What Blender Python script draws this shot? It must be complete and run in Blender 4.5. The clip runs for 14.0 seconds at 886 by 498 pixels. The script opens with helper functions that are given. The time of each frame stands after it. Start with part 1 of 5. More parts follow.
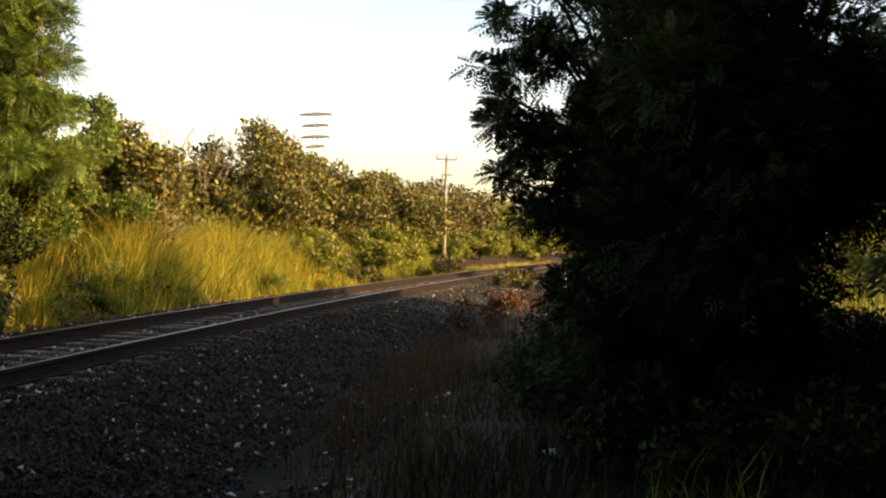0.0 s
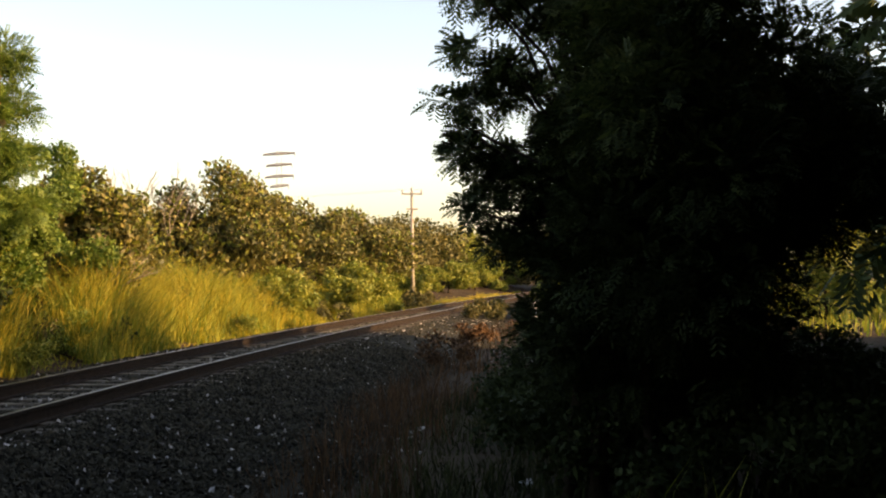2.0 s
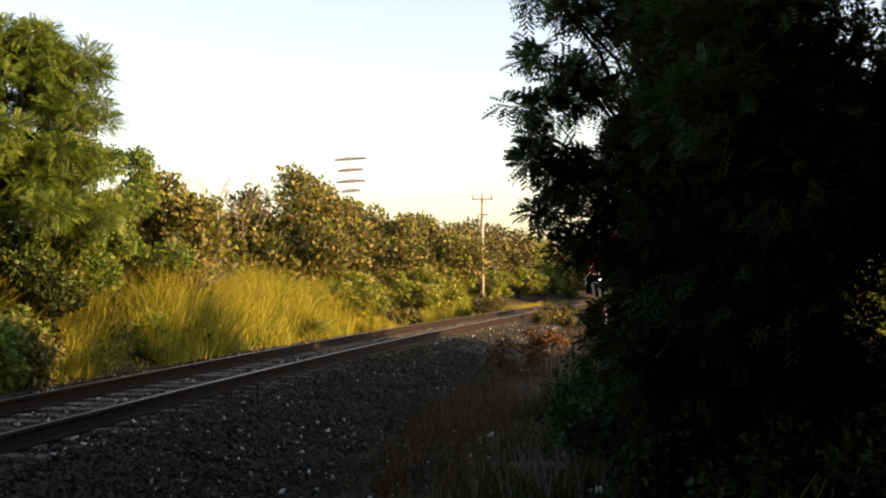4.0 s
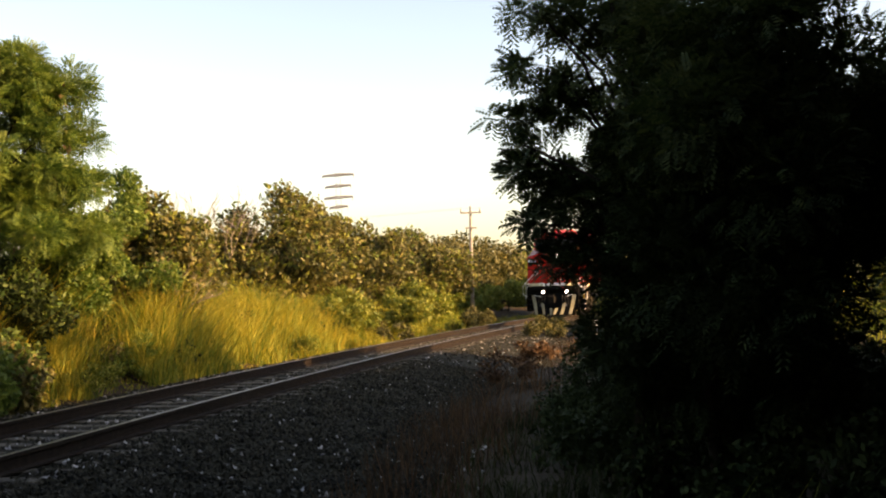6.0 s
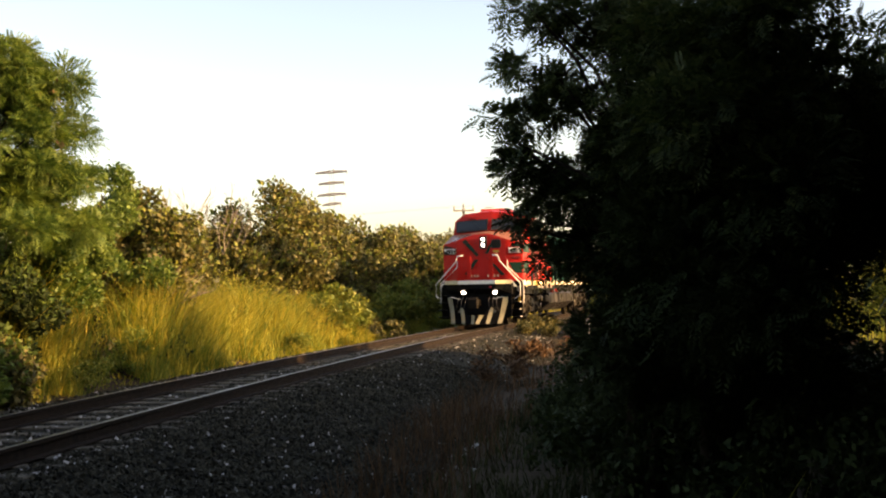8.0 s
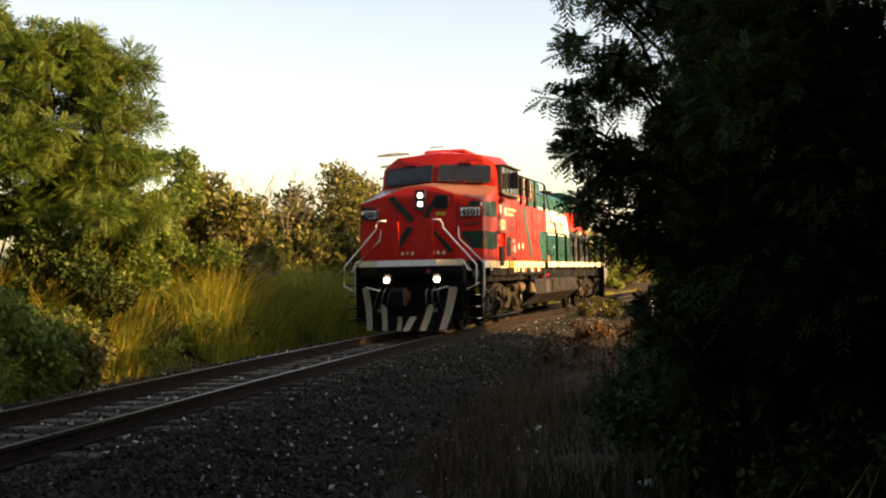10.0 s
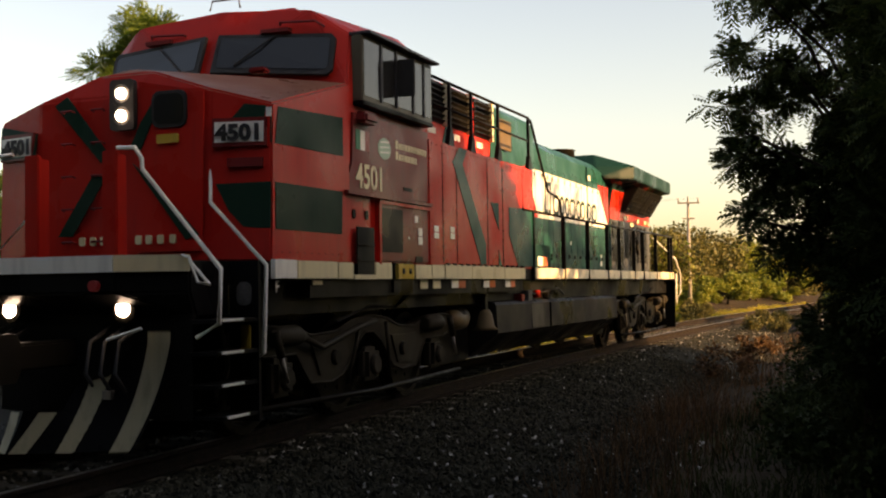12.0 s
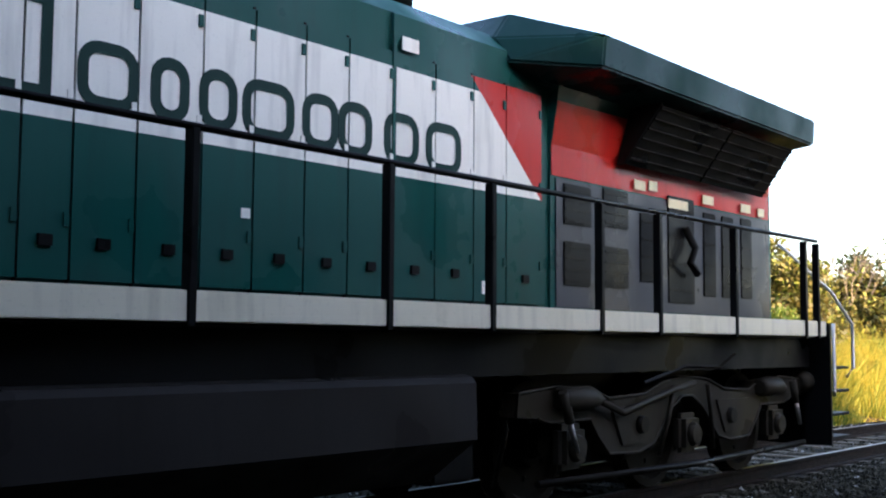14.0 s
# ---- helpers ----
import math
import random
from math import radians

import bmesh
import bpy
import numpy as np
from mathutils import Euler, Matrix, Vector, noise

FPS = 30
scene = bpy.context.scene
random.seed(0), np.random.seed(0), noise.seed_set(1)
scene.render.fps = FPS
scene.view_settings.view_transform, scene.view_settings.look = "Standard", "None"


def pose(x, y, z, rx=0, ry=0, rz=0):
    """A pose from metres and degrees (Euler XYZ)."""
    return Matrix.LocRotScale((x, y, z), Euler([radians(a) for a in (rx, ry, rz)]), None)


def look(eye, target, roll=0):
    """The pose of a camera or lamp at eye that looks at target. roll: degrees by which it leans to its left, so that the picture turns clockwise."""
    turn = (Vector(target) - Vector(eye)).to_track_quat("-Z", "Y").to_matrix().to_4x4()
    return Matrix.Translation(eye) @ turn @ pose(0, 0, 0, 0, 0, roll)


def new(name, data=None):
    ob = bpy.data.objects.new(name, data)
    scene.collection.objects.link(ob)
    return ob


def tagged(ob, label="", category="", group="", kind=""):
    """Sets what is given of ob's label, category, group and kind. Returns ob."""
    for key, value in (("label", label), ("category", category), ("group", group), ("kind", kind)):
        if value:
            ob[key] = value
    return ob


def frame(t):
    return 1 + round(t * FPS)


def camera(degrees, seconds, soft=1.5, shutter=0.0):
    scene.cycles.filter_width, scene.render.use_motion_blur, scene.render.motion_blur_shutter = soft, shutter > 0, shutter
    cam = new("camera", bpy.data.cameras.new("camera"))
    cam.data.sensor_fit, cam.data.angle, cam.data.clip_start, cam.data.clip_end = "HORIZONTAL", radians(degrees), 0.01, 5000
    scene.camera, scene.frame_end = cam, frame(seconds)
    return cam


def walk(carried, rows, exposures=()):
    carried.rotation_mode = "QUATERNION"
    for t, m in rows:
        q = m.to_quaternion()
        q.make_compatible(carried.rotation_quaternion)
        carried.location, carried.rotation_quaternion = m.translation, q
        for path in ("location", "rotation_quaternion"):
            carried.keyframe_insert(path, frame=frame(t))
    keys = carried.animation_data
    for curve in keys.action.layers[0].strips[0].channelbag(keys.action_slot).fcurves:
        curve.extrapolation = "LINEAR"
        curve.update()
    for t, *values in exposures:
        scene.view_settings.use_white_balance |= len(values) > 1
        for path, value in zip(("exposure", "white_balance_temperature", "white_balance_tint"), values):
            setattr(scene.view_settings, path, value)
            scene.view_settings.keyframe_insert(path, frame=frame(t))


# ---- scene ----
cam = camera(42.43, 14.0, 2.1)
EYE = 1.356


def aim(yaw, pitch, roll):
    """The camera's pose: it stands at one spot and turns in the hand."""
    return pose(0, 0, EYE, 90 + pitch, 0, yaw) @ pose(0, 0, 0, 0, 0, -roll)


AIMS = (
    # seconds, yaw to the left, pitch up, roll
    (0.0, -5.0, -0.57, -1.68),
    (0.5, -4.04, 1.0, -0.96),
    (1.0, -4.58, 0.54, -0.43),
    (1.5, -5.54, 0.14, -1.12),
    (2.0, -6.59, 1.14, 0.61),
    (2.5, -4.53, 1.34, -0.34),
    (3.0, -4.2, 1.02, -0.35),
    (3.2, -2.7, 1.7, 0.0),
    (5.3, -3.86, 0.86, 0.5),
    (5.5, -3.83, 1.45, 0.53),
    (6.0, -3.63, 2.13, 1.4),
    (6.5, -4.02, 2.19, 0.69),
    (7.0, -3.97, 2.16, 0.58),
    (7.5, -3.66, 2.2, 0.66),
    (8.0, -3.98, 2.01, 1.06),
    (8.2, -3.27, 0.68, 0.57),
    (10.3, 0.41, 1.32, 1.58),
    (10.5, 1.94, 1.42, 1.71),
    (11.0, 2.91, 1.49, 1.0),
    (11.5, 4.37, 1.35, 1.05),
    (12.0, 7.12, 1.88, 0.86),
    (12.5, 12.98, 3.31, 0.92),
    (13.0, 22.05, 2.89, 0.93),
    (13.5, 27.27, 4.0, -0.25),
    (14.0, 26.61, 4.7, -0.38),
)
EXPOSURES = ((0.0, 1.6, 8200, 20), (8.2, 1.6, 8200, 20), (10.3, 1.45, 8800, 20), (11.9, 1.3, 9500, 21), (12.5, 1.6, 11000, 24), (12.95, 2.55, 12500, 27), (13.25, 3.1, 7000, 26), (13.5, 3.25, 6500, 23), (14.0, 2.8, 6200, 18))
walk(cam, [(t, aim(y, p, r)) for t, y, p, r in AIMS], EXPOSURES)

# ---- light ----
SUN_AZ, SUN_EL = 105.0, 19.0      # degrees from +y towards +x, and above the horizon
world = bpy.data.worlds.new("sky")
scene.world = world
world.use_nodes = True
wn = world.node_tree
sky = wn.nodes.new("ShaderNodeTexSky")
sky.sky_type = "NISHITA"
sky.sun_disc = False
sky.sun_elevation, sky.sun_rotation = radians(SUN_EL), radians(SUN_AZ)
sky.air_density, sky.dust_density = 1.0, 1.7
wn.links.new(sky.outputs[0], wn.nodes["Background"].inputs[0])
wn.nodes["Background"].inputs[1].default_value = 0.125
sun = new("sun", bpy.data.lights.new("sun", "SUN"))
sun.data.energy, sun.data.angle, sun.data.color = 5.0, radians(0.6), (1.0, 0.68, 0.36)
sd = Vector((math.sin(radians(SUN_AZ)) * math.cos(radians(SUN_EL)), math.cos(radians(SUN_AZ)) * math.cos(radians(SUN_EL)), math.sin(radians(SUN_EL))))
sun.matrix_world = look(sd * 50, (0, 0, 0))


# ---- materials ----
def material(name, c1, c2, scale=6.0, rough=0.7, metal=0.0, bump=0.1, fine=40.0, translucent=0.0, island=0.0, spec=0.4):
    """Two colours mixed by noise at two scales, with a fine bump; island varies the value from piece to piece."""
    m = bpy.data.materials.new(name)
    m.use_nodes = True
    nt = m.node_tree
    b = nt.nodes["Principled BSDF"]
    co = nt.nodes.new("ShaderNodeTexCoord")
    n1, n2 = nt.nodes.new("ShaderNodeTexNoise"), nt.nodes.new("ShaderNodeTexNoise")
    n1.inputs["Scale"].default_value, n2.inputs["Scale"].default_value = scale, fine
    n1.inputs["Detail"].default_value = 5
    nt.links.new(co.outputs["Object"], n1.inputs["Vector"])
    nt.links.new(co.outputs["Object"], n2.inputs["Vector"])
    add = nt.nodes.new("ShaderNodeMath")
    add.operation = "MULTIPLY_ADD"
    add.inputs[1].default_value, add.inputs[2].default_value = 0.35, -0.17
    nt.links.new(n2.outputs[0], add.inputs[0])
    add2 = nt.nodes.new("ShaderNodeMath")
    nt.links.new(n1.outputs[0], add2.inputs[0])
    nt.links.new(add.outputs[0], add2.inputs[1])
    fac = add2.outputs[0]
    if island:
        g = nt.nodes.new("ShaderNodeNewGeometry")
        k = nt.nodes.new("ShaderNodeMath")
        k.operation = "MULTIPLY_ADD"
        k.inputs[1].default_value, k.inputs[2].default_value = island, -island / 2
        nt.links.new(g.outputs["Random Per Island"], k.inputs[0])
        a3 = nt.nodes.new("ShaderNodeMath")
        nt.links.new(fac, a3.inputs[0])
        nt.links.new(k.outputs[0], a3.inputs[1])
        fac = a3.outputs[0]
    r = nt.nodes.new("ShaderNodeValToRGB")
    r.color_ramp.elements[0].position, r.color_ramp.elements[1].position = 0.32, 0.68
    r.color_ramp.elements[0].color, r.color_ramp.elements[1].color = (*c1, 1), (*c2, 1)
    nt.links.new(fac, r.inputs[0])
    nt.links.new(r.outputs[0], b.inputs["Base Color"])
    b.inputs["Roughness"].default_value, b.inputs["Metallic"].default_value = rough, metal
    b.inputs["Specular IOR Level"].default_value = spec
    if bump:
        bp = nt.nodes.new("ShaderNodeBump")
        bp.inputs["Strength"].default_value, bp.inputs["Distance"].default_value = min(1, bump * 3), 0.02
        nt.links.new(n2.outputs[0], bp.inputs["Height"])
        nt.links.new(bp.outputs[0], b.inputs["Normal"])
    if translucent:
        tr_, mx = nt.nodes.new("ShaderNodeBsdfTranslucent"), nt.nodes.new("ShaderNodeMixShader")
        mx.inputs[0].default_value = translucent
        nt.links.new(r.outputs[0], tr_.inputs[0])
        nt.links.new(b.outputs[0], mx.inputs[1])
        nt.links.new(tr_.outputs[0], mx.inputs[2])
        nt.links.new(mx.outputs[0], nt.nodes["Material Output"].inputs[0])
    return m


def glow(name, colour, strength):
    m = bpy.data.materials.new(name)
    m.use_nodes = True
    b = m.node_tree.nodes["Principled BSDF"]
    b.inputs["Base Color"].default_value = (*colour, 1)
    b.inputs["Emission Color"].default_value, b.inputs["Emission Strength"].default_value = (*colour, 1), strength
    return m


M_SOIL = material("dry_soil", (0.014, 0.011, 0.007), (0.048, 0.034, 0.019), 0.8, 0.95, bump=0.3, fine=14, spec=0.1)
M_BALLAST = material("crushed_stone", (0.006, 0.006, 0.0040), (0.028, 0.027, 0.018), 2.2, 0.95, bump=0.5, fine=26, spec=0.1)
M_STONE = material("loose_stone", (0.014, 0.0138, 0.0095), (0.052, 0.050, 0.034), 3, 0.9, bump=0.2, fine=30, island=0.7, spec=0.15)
M_PALE = material("pale_stone", (0.10, 0.097, 0.09), (0.55, 0.53, 0.5), 3, 0.85, bump=0.2, fine=30, island=0.5)
M_RAIL = material("rusty_rail_steel", (0.007, 0.0052, 0.004), (0.020, 0.013, 0.009), 12, 0.85, 0.1, 0.15, 60, spec=0.15)
M_RAILTOP = material("worn_rail_head", (0.14, 0.13, 0.115), (0.26, 0.25, 0.22), 3, 0.32, 0.9, 0.02, 90)
M_TIE = material("weathered_tie", (0.030, 0.026, 0.018), (0.13, 0.112, 0.078), 5, 0.9, bump=0.3, fine=45)
M_BARK = material("bark", (0.07, 0.05, 0.035), (0.16, 0.12, 0.08), 7, 0.95, bump=0.5, fine=22)
# copy of the bark darkened so that trunks sink into the shade
M_SHADEDBARK = material("shade_darkened_bark", (0.018, 0.014, 0.010), (0.05, 0.038, 0.026), 7, 0.95, bump=0.5, fine=22, spec=0.1)
M_DRYWOOD = material("bare_grey_branches", (0.15, 0.125, 0.10), (0.30, 0.25, 0.19), 7, 0.9, bump=0.3)
M_FEATHER = material("feathery_leaf", (0.045, 0.095, 0.014), (0.15, 0.21, 0.036), 0.9, 0.6, bump=0, fine=9, translucent=0.42, island=0.5)
# leaf green darkened to carry the deep shade in its colour
M_SHADEDLEAF = material("shade_darkened_leaf", (0.016, 0.028, 0.008), (0.04, 0.058, 0.016), 0.9, 0.75, bump=0, fine=9, translucent=0.12, island=0.5, spec=0.15)
# lighter copy for upper crowns, with the skylight put into the colour
M_SKYLITLEAF = material("skylit_green_leaf", (0.03, 0.052, 0.012), (0.085, 0.105, 0.026), 0.9, 0.65, bump=0, fine=9, translucent=0.35, island=0.6, spec=0.25)
M_OLIVE = material("olive_leaf", (0.040, 0.048, 0.012), (0.155, 0.134, 0.036), 0.6, 0.6, bump=0, fine=7, translucent=0.3, island=0.75)
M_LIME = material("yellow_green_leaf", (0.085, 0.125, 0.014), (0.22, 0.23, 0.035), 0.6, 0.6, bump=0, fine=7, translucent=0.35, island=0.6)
M_POD = material("dry_seed_pods", (0.12, 0.085, 0.04), (0.24, 0.17, 0.08), 2, 0.8, bump=0, fine=8, island=0.5)
M_GRASS = material("golden_grass", (0.16, 0.20, 0.020), (0.44, 0.34, 0.04), 0.55, 0.7, bump=0, fine=3, translucent=0.4, island=0.5)
M_GREENGRASS = material("green_grass", (0.085, 0.135, 0.014), (0.26, 0.26, 0.03), 0.6, 0.7, bump=0, fine=3, translucent=0.4, island=0.6)
# grass colour lowered to stand for the shade under the tree
M_SHADEGRASS = material("shade_darkened_blades", (0.016, 0.026, 0.008), (0.05, 0.06, 0.018), 0.8, 0.8, bump=0, fine=5, translucent=0.1, island=0.6, spec=0.15)
M_STRAW = material("brown_dry_weeds", (0.05, 0.028, 0.013), (0.13, 0.07, 0.03), 1.5, 0.9, bump=0, fine=9, translucent=0.2, island=0.6)
M_POLE = material("concrete_pole", (0.24, 0.21, 0.17), (0.36, 0.32, 0.27), 4, 0.85, bump=0.1)
M_GALV = material("galvanised_steel", (0.30, 0.29, 0.29), (0.42, 0.41, 0.40), 4, 0.5, 0.5, 0.03)
M_WHITEPOST = material("white_paint", (0.62, 0.61, 0.58), (0.8, 0.79, 0.76), 5, 0.6, bump=0.04)


# ---- mesh helpers ----
def tracked(y):
    """The track's centre line: x at y; straight past the bend."""
    yy = min(max(y, -40), 78)
    q = max(yy - 12, 0)
    x = -6.382 + 0.2238 * yy + 0.001889 * q * q - 0.0000095 * q ** 3
    if y > 78:
        x += (y - 78) * (0.2238 + 0.003778 * 66 - 0.0000285 * 66 * 66)
    return x + (0.2238 * (y + 40) if y < -40 else 0)


def across(y):
    """The unit vector square to the track at y, towards the camera's side."""
    b = (tracked(y + 0.1) - tracked(y - 0.1)) / 0.2
    return Vector((1, -b, 0)).normalized()


def on_track(y, v, z):
    n = across(y)
    return Vector((tracked(y) + n.x * v, y + n.y * v, z))


def link_mesh(name, verts, faces, mat, parent=None, label="", smooth=False):
    me = bpy.data.meshes.new(name)
    me.from_pydata(verts, [], faces)
    me.materials.append(mat)
    if smooth:
        me.polygons.foreach_set("use_smooth", [True] * len(me.polygons))
    ob = new(name, me)
    ob.parent = parent
    return tagged(ob, label)


def quad_mesh(name, q, mat, parent=None):
    """One mesh of loose quads from an array (n, 4, 3)."""
    n = len(q)
    me = bpy.data.meshes.new(name)
    me.vertices.add(n * 4)
    me.vertices.foreach_set("co", np.asarray(q, dtype=np.float32).ravel())
    me.loops.add(n * 4)
    me.loops.foreach_set("vertex_index", np.arange(n * 4, dtype=np.int32))
    me.polygons.add(n)
    me.polygons.foreach_set("loop_start", np.arange(0, n * 4, 4, dtype=np.int32))
    me.update(calc_edges=True)
    me.materials.append(mat)
    ob = new(name, me)
    ob.parent = parent
    return ob


def part(name, bm, mat, parent, label=""):
    me = bpy.data.meshes.new(name)
    bm.to_mesh(me)
    bm.free()
    me.materials.append(mat)
    ob = new(name, me)
    ob.parent = parent
    return tagged(ob, label)


def thing(name, label, category, m=None, group="", kind=""):
    ob = new(name)
    if m is not None:
        ob.matrix_basis = m
    return tagged(ob, label, category, group, kind)


def tube(bm, pts, radii, sides=6):
    """A tapered tube along points, closed at both ends."""
    rings = []
    for i, p in enumerate(pts):
        a, b = Vector(pts[max(i - 1, 0)]), Vector(pts[min(i + 1, len(pts) - 1)])
        d = (b - a).normalized()
        s = d.orthogonal().normalized() if abs(d.z) > 0.9 else d.cross(Vector((0, 0, 1))).normalized()
        u = s.cross(d)
        r = radii[i] if isinstance(radii, (list, tuple)) else radii
        rings.append([bm.verts.new(Vector(p) + (s * math.cos(k * 2 * math.pi / sides) + u * math.sin(k * 2 * math.pi / sides)) * r) for k in range(sides)])
    for r0, r1 in zip(rings, rings[1:]):
        for k in range(sides):
            f = bm.faces.new((r0[k], r0[(k + 1) % sides], r1[(k + 1) % sides], r1[k]))
            f.smooth = sides > 5
    bm.faces.new(rings[0][::-1])
    bm.faces.new(rings[-1])
    return bm


rng = np.random.default_rng(7)


def frames_for(d, n):
    """Random frames whose first axis is d."""
    d = d / np.linalg.norm(d, axis=1)[:, None]
    r = rng.normal(size=(n, 3))
    s = np.cross(d, r)
    s /= np.linalg.norm(s, axis=1)[:, None]
    return d, s, np.cross(d, s)


def sprays(points, dirs, length, pairs, leaf, flat=0.6):
    """Feathery sprays: leaflets in pairs along a drooping stalk. Returns quads."""
    n = len(points)
    d, s, u = frames_for(dirs, n)
    up = np.array([0, 0, 1.0])
    s2 = np.cross(d, up) + 1e-3
    s2 /= np.linalg.norm(s2, axis=1)[:, None]
    s = s * (1 - flat) + s2 * flat
    s /= np.linalg.norm(s, axis=1)[:, None]
    out = []
    ln = length * rng.uniform(0.6, 1.25, (n, 1))
    for i in range(pairs):
        t = (i + 0.6) / pairs
        base = points + d * ln * t - up * (ln * 0.22 * t * t)
        size = leaf * (1 - 0.45 * abs(t - 0.45)) * ln / length
        for sgn in (-1, 1):
            tip = s * sgn * size + d * size * 0.45 - up * size * 0.25
            w = d * size * 0.30
            out.append(np.stack([base, base + tip * 0.5 - w * 0.5, base + tip, base + tip * 0.55 + w], 1))
    return np.concatenate(out)


def leaves(points, size, dirs=None):
    n = len(points)
    d, s, u = frames_for(rng.normal(size=(n, 3)) + (0 if dirs is None else dirs), n)
    k = size * rng.uniform(0.6, 1.4, (n, 1))
    return np.stack([points - d * k, points + s * k * 0.5 + u * k * 0.15, points + d * k, points - s * k * 0.5 + u * k * 0.15], 1)


def blobs_in(centre, radii, count, size, lift=0.0):
    """Clump centres spread through an ellipsoid, more of them near its skin."""
    v = rng.normal(size=(count, 3))
    v /= np.linalg.norm(v, axis=1)[:, None]
    v *= rng.uniform(0.25, 1.0, (count, 1)) ** 0.5
    c = np.array(centre) + v * np.array(radii)
    return c, size * rng.uniform(0.55, 1.3, count)


def in_blobs(c, r, n, squash=0.75):
    k = rng.choice(len(c), n, p=r ** 1.7 / np.sum(r ** 1.7))
    v = rng.normal(size=(n, 3))
    v /= np.linalg.norm(v, axis=1)[:, None]
    p = c[k] + v * (rng.uniform(0, 1, (n, 1)) ** 0.45) * r[k][:, None] * np.array([1, 1, squash])
    return p, v


def woody(base, centres, radius, parent, name="trunk", mat=None, stems=1, fork=0.35):
    """A tapered trunk with limbs that reach into the clumps."""
    bm = bmesh.new()
    base = Vector(base)
    top = Vector(np.mean(centres, axis=0))
    top.z = float(np.max(centres[:, 2])) - 0.7
    for k in range(stems):
        lean = Vector((random.uniform(-1, 1), random.uniform(-1, 1), 0)) * (0.1 if stems > 1 else 0.08) * (top.z - base.z)
        foot = base + Vector((random.uniform(-1, 1), random.uniform(-1, 1), 0)) * (0.5 if stems > 1 else 0)
        pts = [foot.lerp(top + lean, t) + Vector((math.sin(t * 5 + k), math.cos(t * 4 + k), 0)) * 0.12 * t for t in np.linspace(0, 1, 9)]
        tube(bm, pts, [radius * (1.25 - t * 1.1) if i else radius * 1.5 for i, t in enumerate(np.linspace(0, 1, 9))], 8)
        for c in centres[k::stems][::2 if len(centres) < 150 else 5]:
            c = Vector(c)
            t = min(0.9, max(fork, (c.z - base.z) / max(0.1, top.z - base.z) - 0.25))
            a = foot.lerp(top + lean, t)
            mid = a.lerp(c, 0.5) + Vector((0, 0, 0.15 * (c - a).length))
            tube(bm, [a, mid, c], [radius * 0.42 * (1.1 - t), radius * 0.26 * (1.1 - t) + 0.006, 0.008], 5)
    return part(name, bm, mat or M_BARK, parent)


def feather_tree(name, label, base, crowns, mat, n, length=0.42, pairs=8, leaf=0.10, trunk=0.14, stems=1, pods=0, group="", squash=0.75, above=None):
    """A tree of feathery sprays. crowns: (centre, radii, clumps, clump size); above: a height and the lighter leaf,
    toned for skylight, used over it.
    """
    t = thing(name, label, "tree", Matrix.Translation(base), group)
    cs, rs = zip(*[blobs_in(c, r, k, s) for c, r, k, s in crowns])
    cs, rs = np.concatenate(cs), np.concatenate(rs)
    woody((0, 0, -0.1), cs, trunk, t, mat=M_SHADEDBARK, stems=stems)
    p, v = in_blobs(cs, rs, n, squash)
    d = v * 0.9 + rng.normal(size=v.shape) * 0.45 + np.array([0, 0, 0.1])
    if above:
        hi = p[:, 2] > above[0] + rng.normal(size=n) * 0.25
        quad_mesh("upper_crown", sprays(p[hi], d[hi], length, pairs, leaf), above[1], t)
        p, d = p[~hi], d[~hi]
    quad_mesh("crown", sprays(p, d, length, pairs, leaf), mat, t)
    if pods:
        p, v = in_blobs(cs, rs, pods)
        k = p + np.array([0, 0, -0.1])
        w = rng.normal(size=(pods, 3)) * np.array([0.016, 0.016, 0.0])
        dn = np.array([0, 0, -0.13]) + rng.normal(size=(pods, 3)) * 0.04
        tagged(quad_mesh("seed_pod_fringe", np.stack([k, k + dn * 0.5 + w, k + dn, k + dn * 0.5 - w], 1), M_POD, t), "hanging dry brown seed pods", kind="stuff")
    return t


def bush(name, label, base, radii, mat, n, size=0.11, clumps=24, clump=0.55, mat2=None, category="bush", group=""):
    t = thing(name, label, category, Matrix.Translation(base), group)
    cs, rs = blobs_in((0, 0, radii[2] * 0.52), (radii[0] - clump * 0.5, radii[1] - clump * 0.5, radii[2] * 0.5), clumps, clump)
    cs[:, 2] = np.maximum(cs[:, 2], 0.2)
    woody((0, 0, -0.1), cs, 0.035 + 0.012 * radii[2], t, "woody_frame", M_SHADEDBARK, 3, fork=0.1)
    p, v = in_blobs(cs, rs, n)
    p[:, 2] = np.maximum(p[:, 2], 0.03)
    quad_mesh("foliage", leaves(p, size, v * 0.7), mat, t)
    # raised leaves in a second colour, standing for sunlight on the top
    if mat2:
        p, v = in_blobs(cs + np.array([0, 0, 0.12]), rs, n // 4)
        quad_mesh("sun_toned_foliage", leaves(p, size, v * 0.7), mat2, t)
    return t


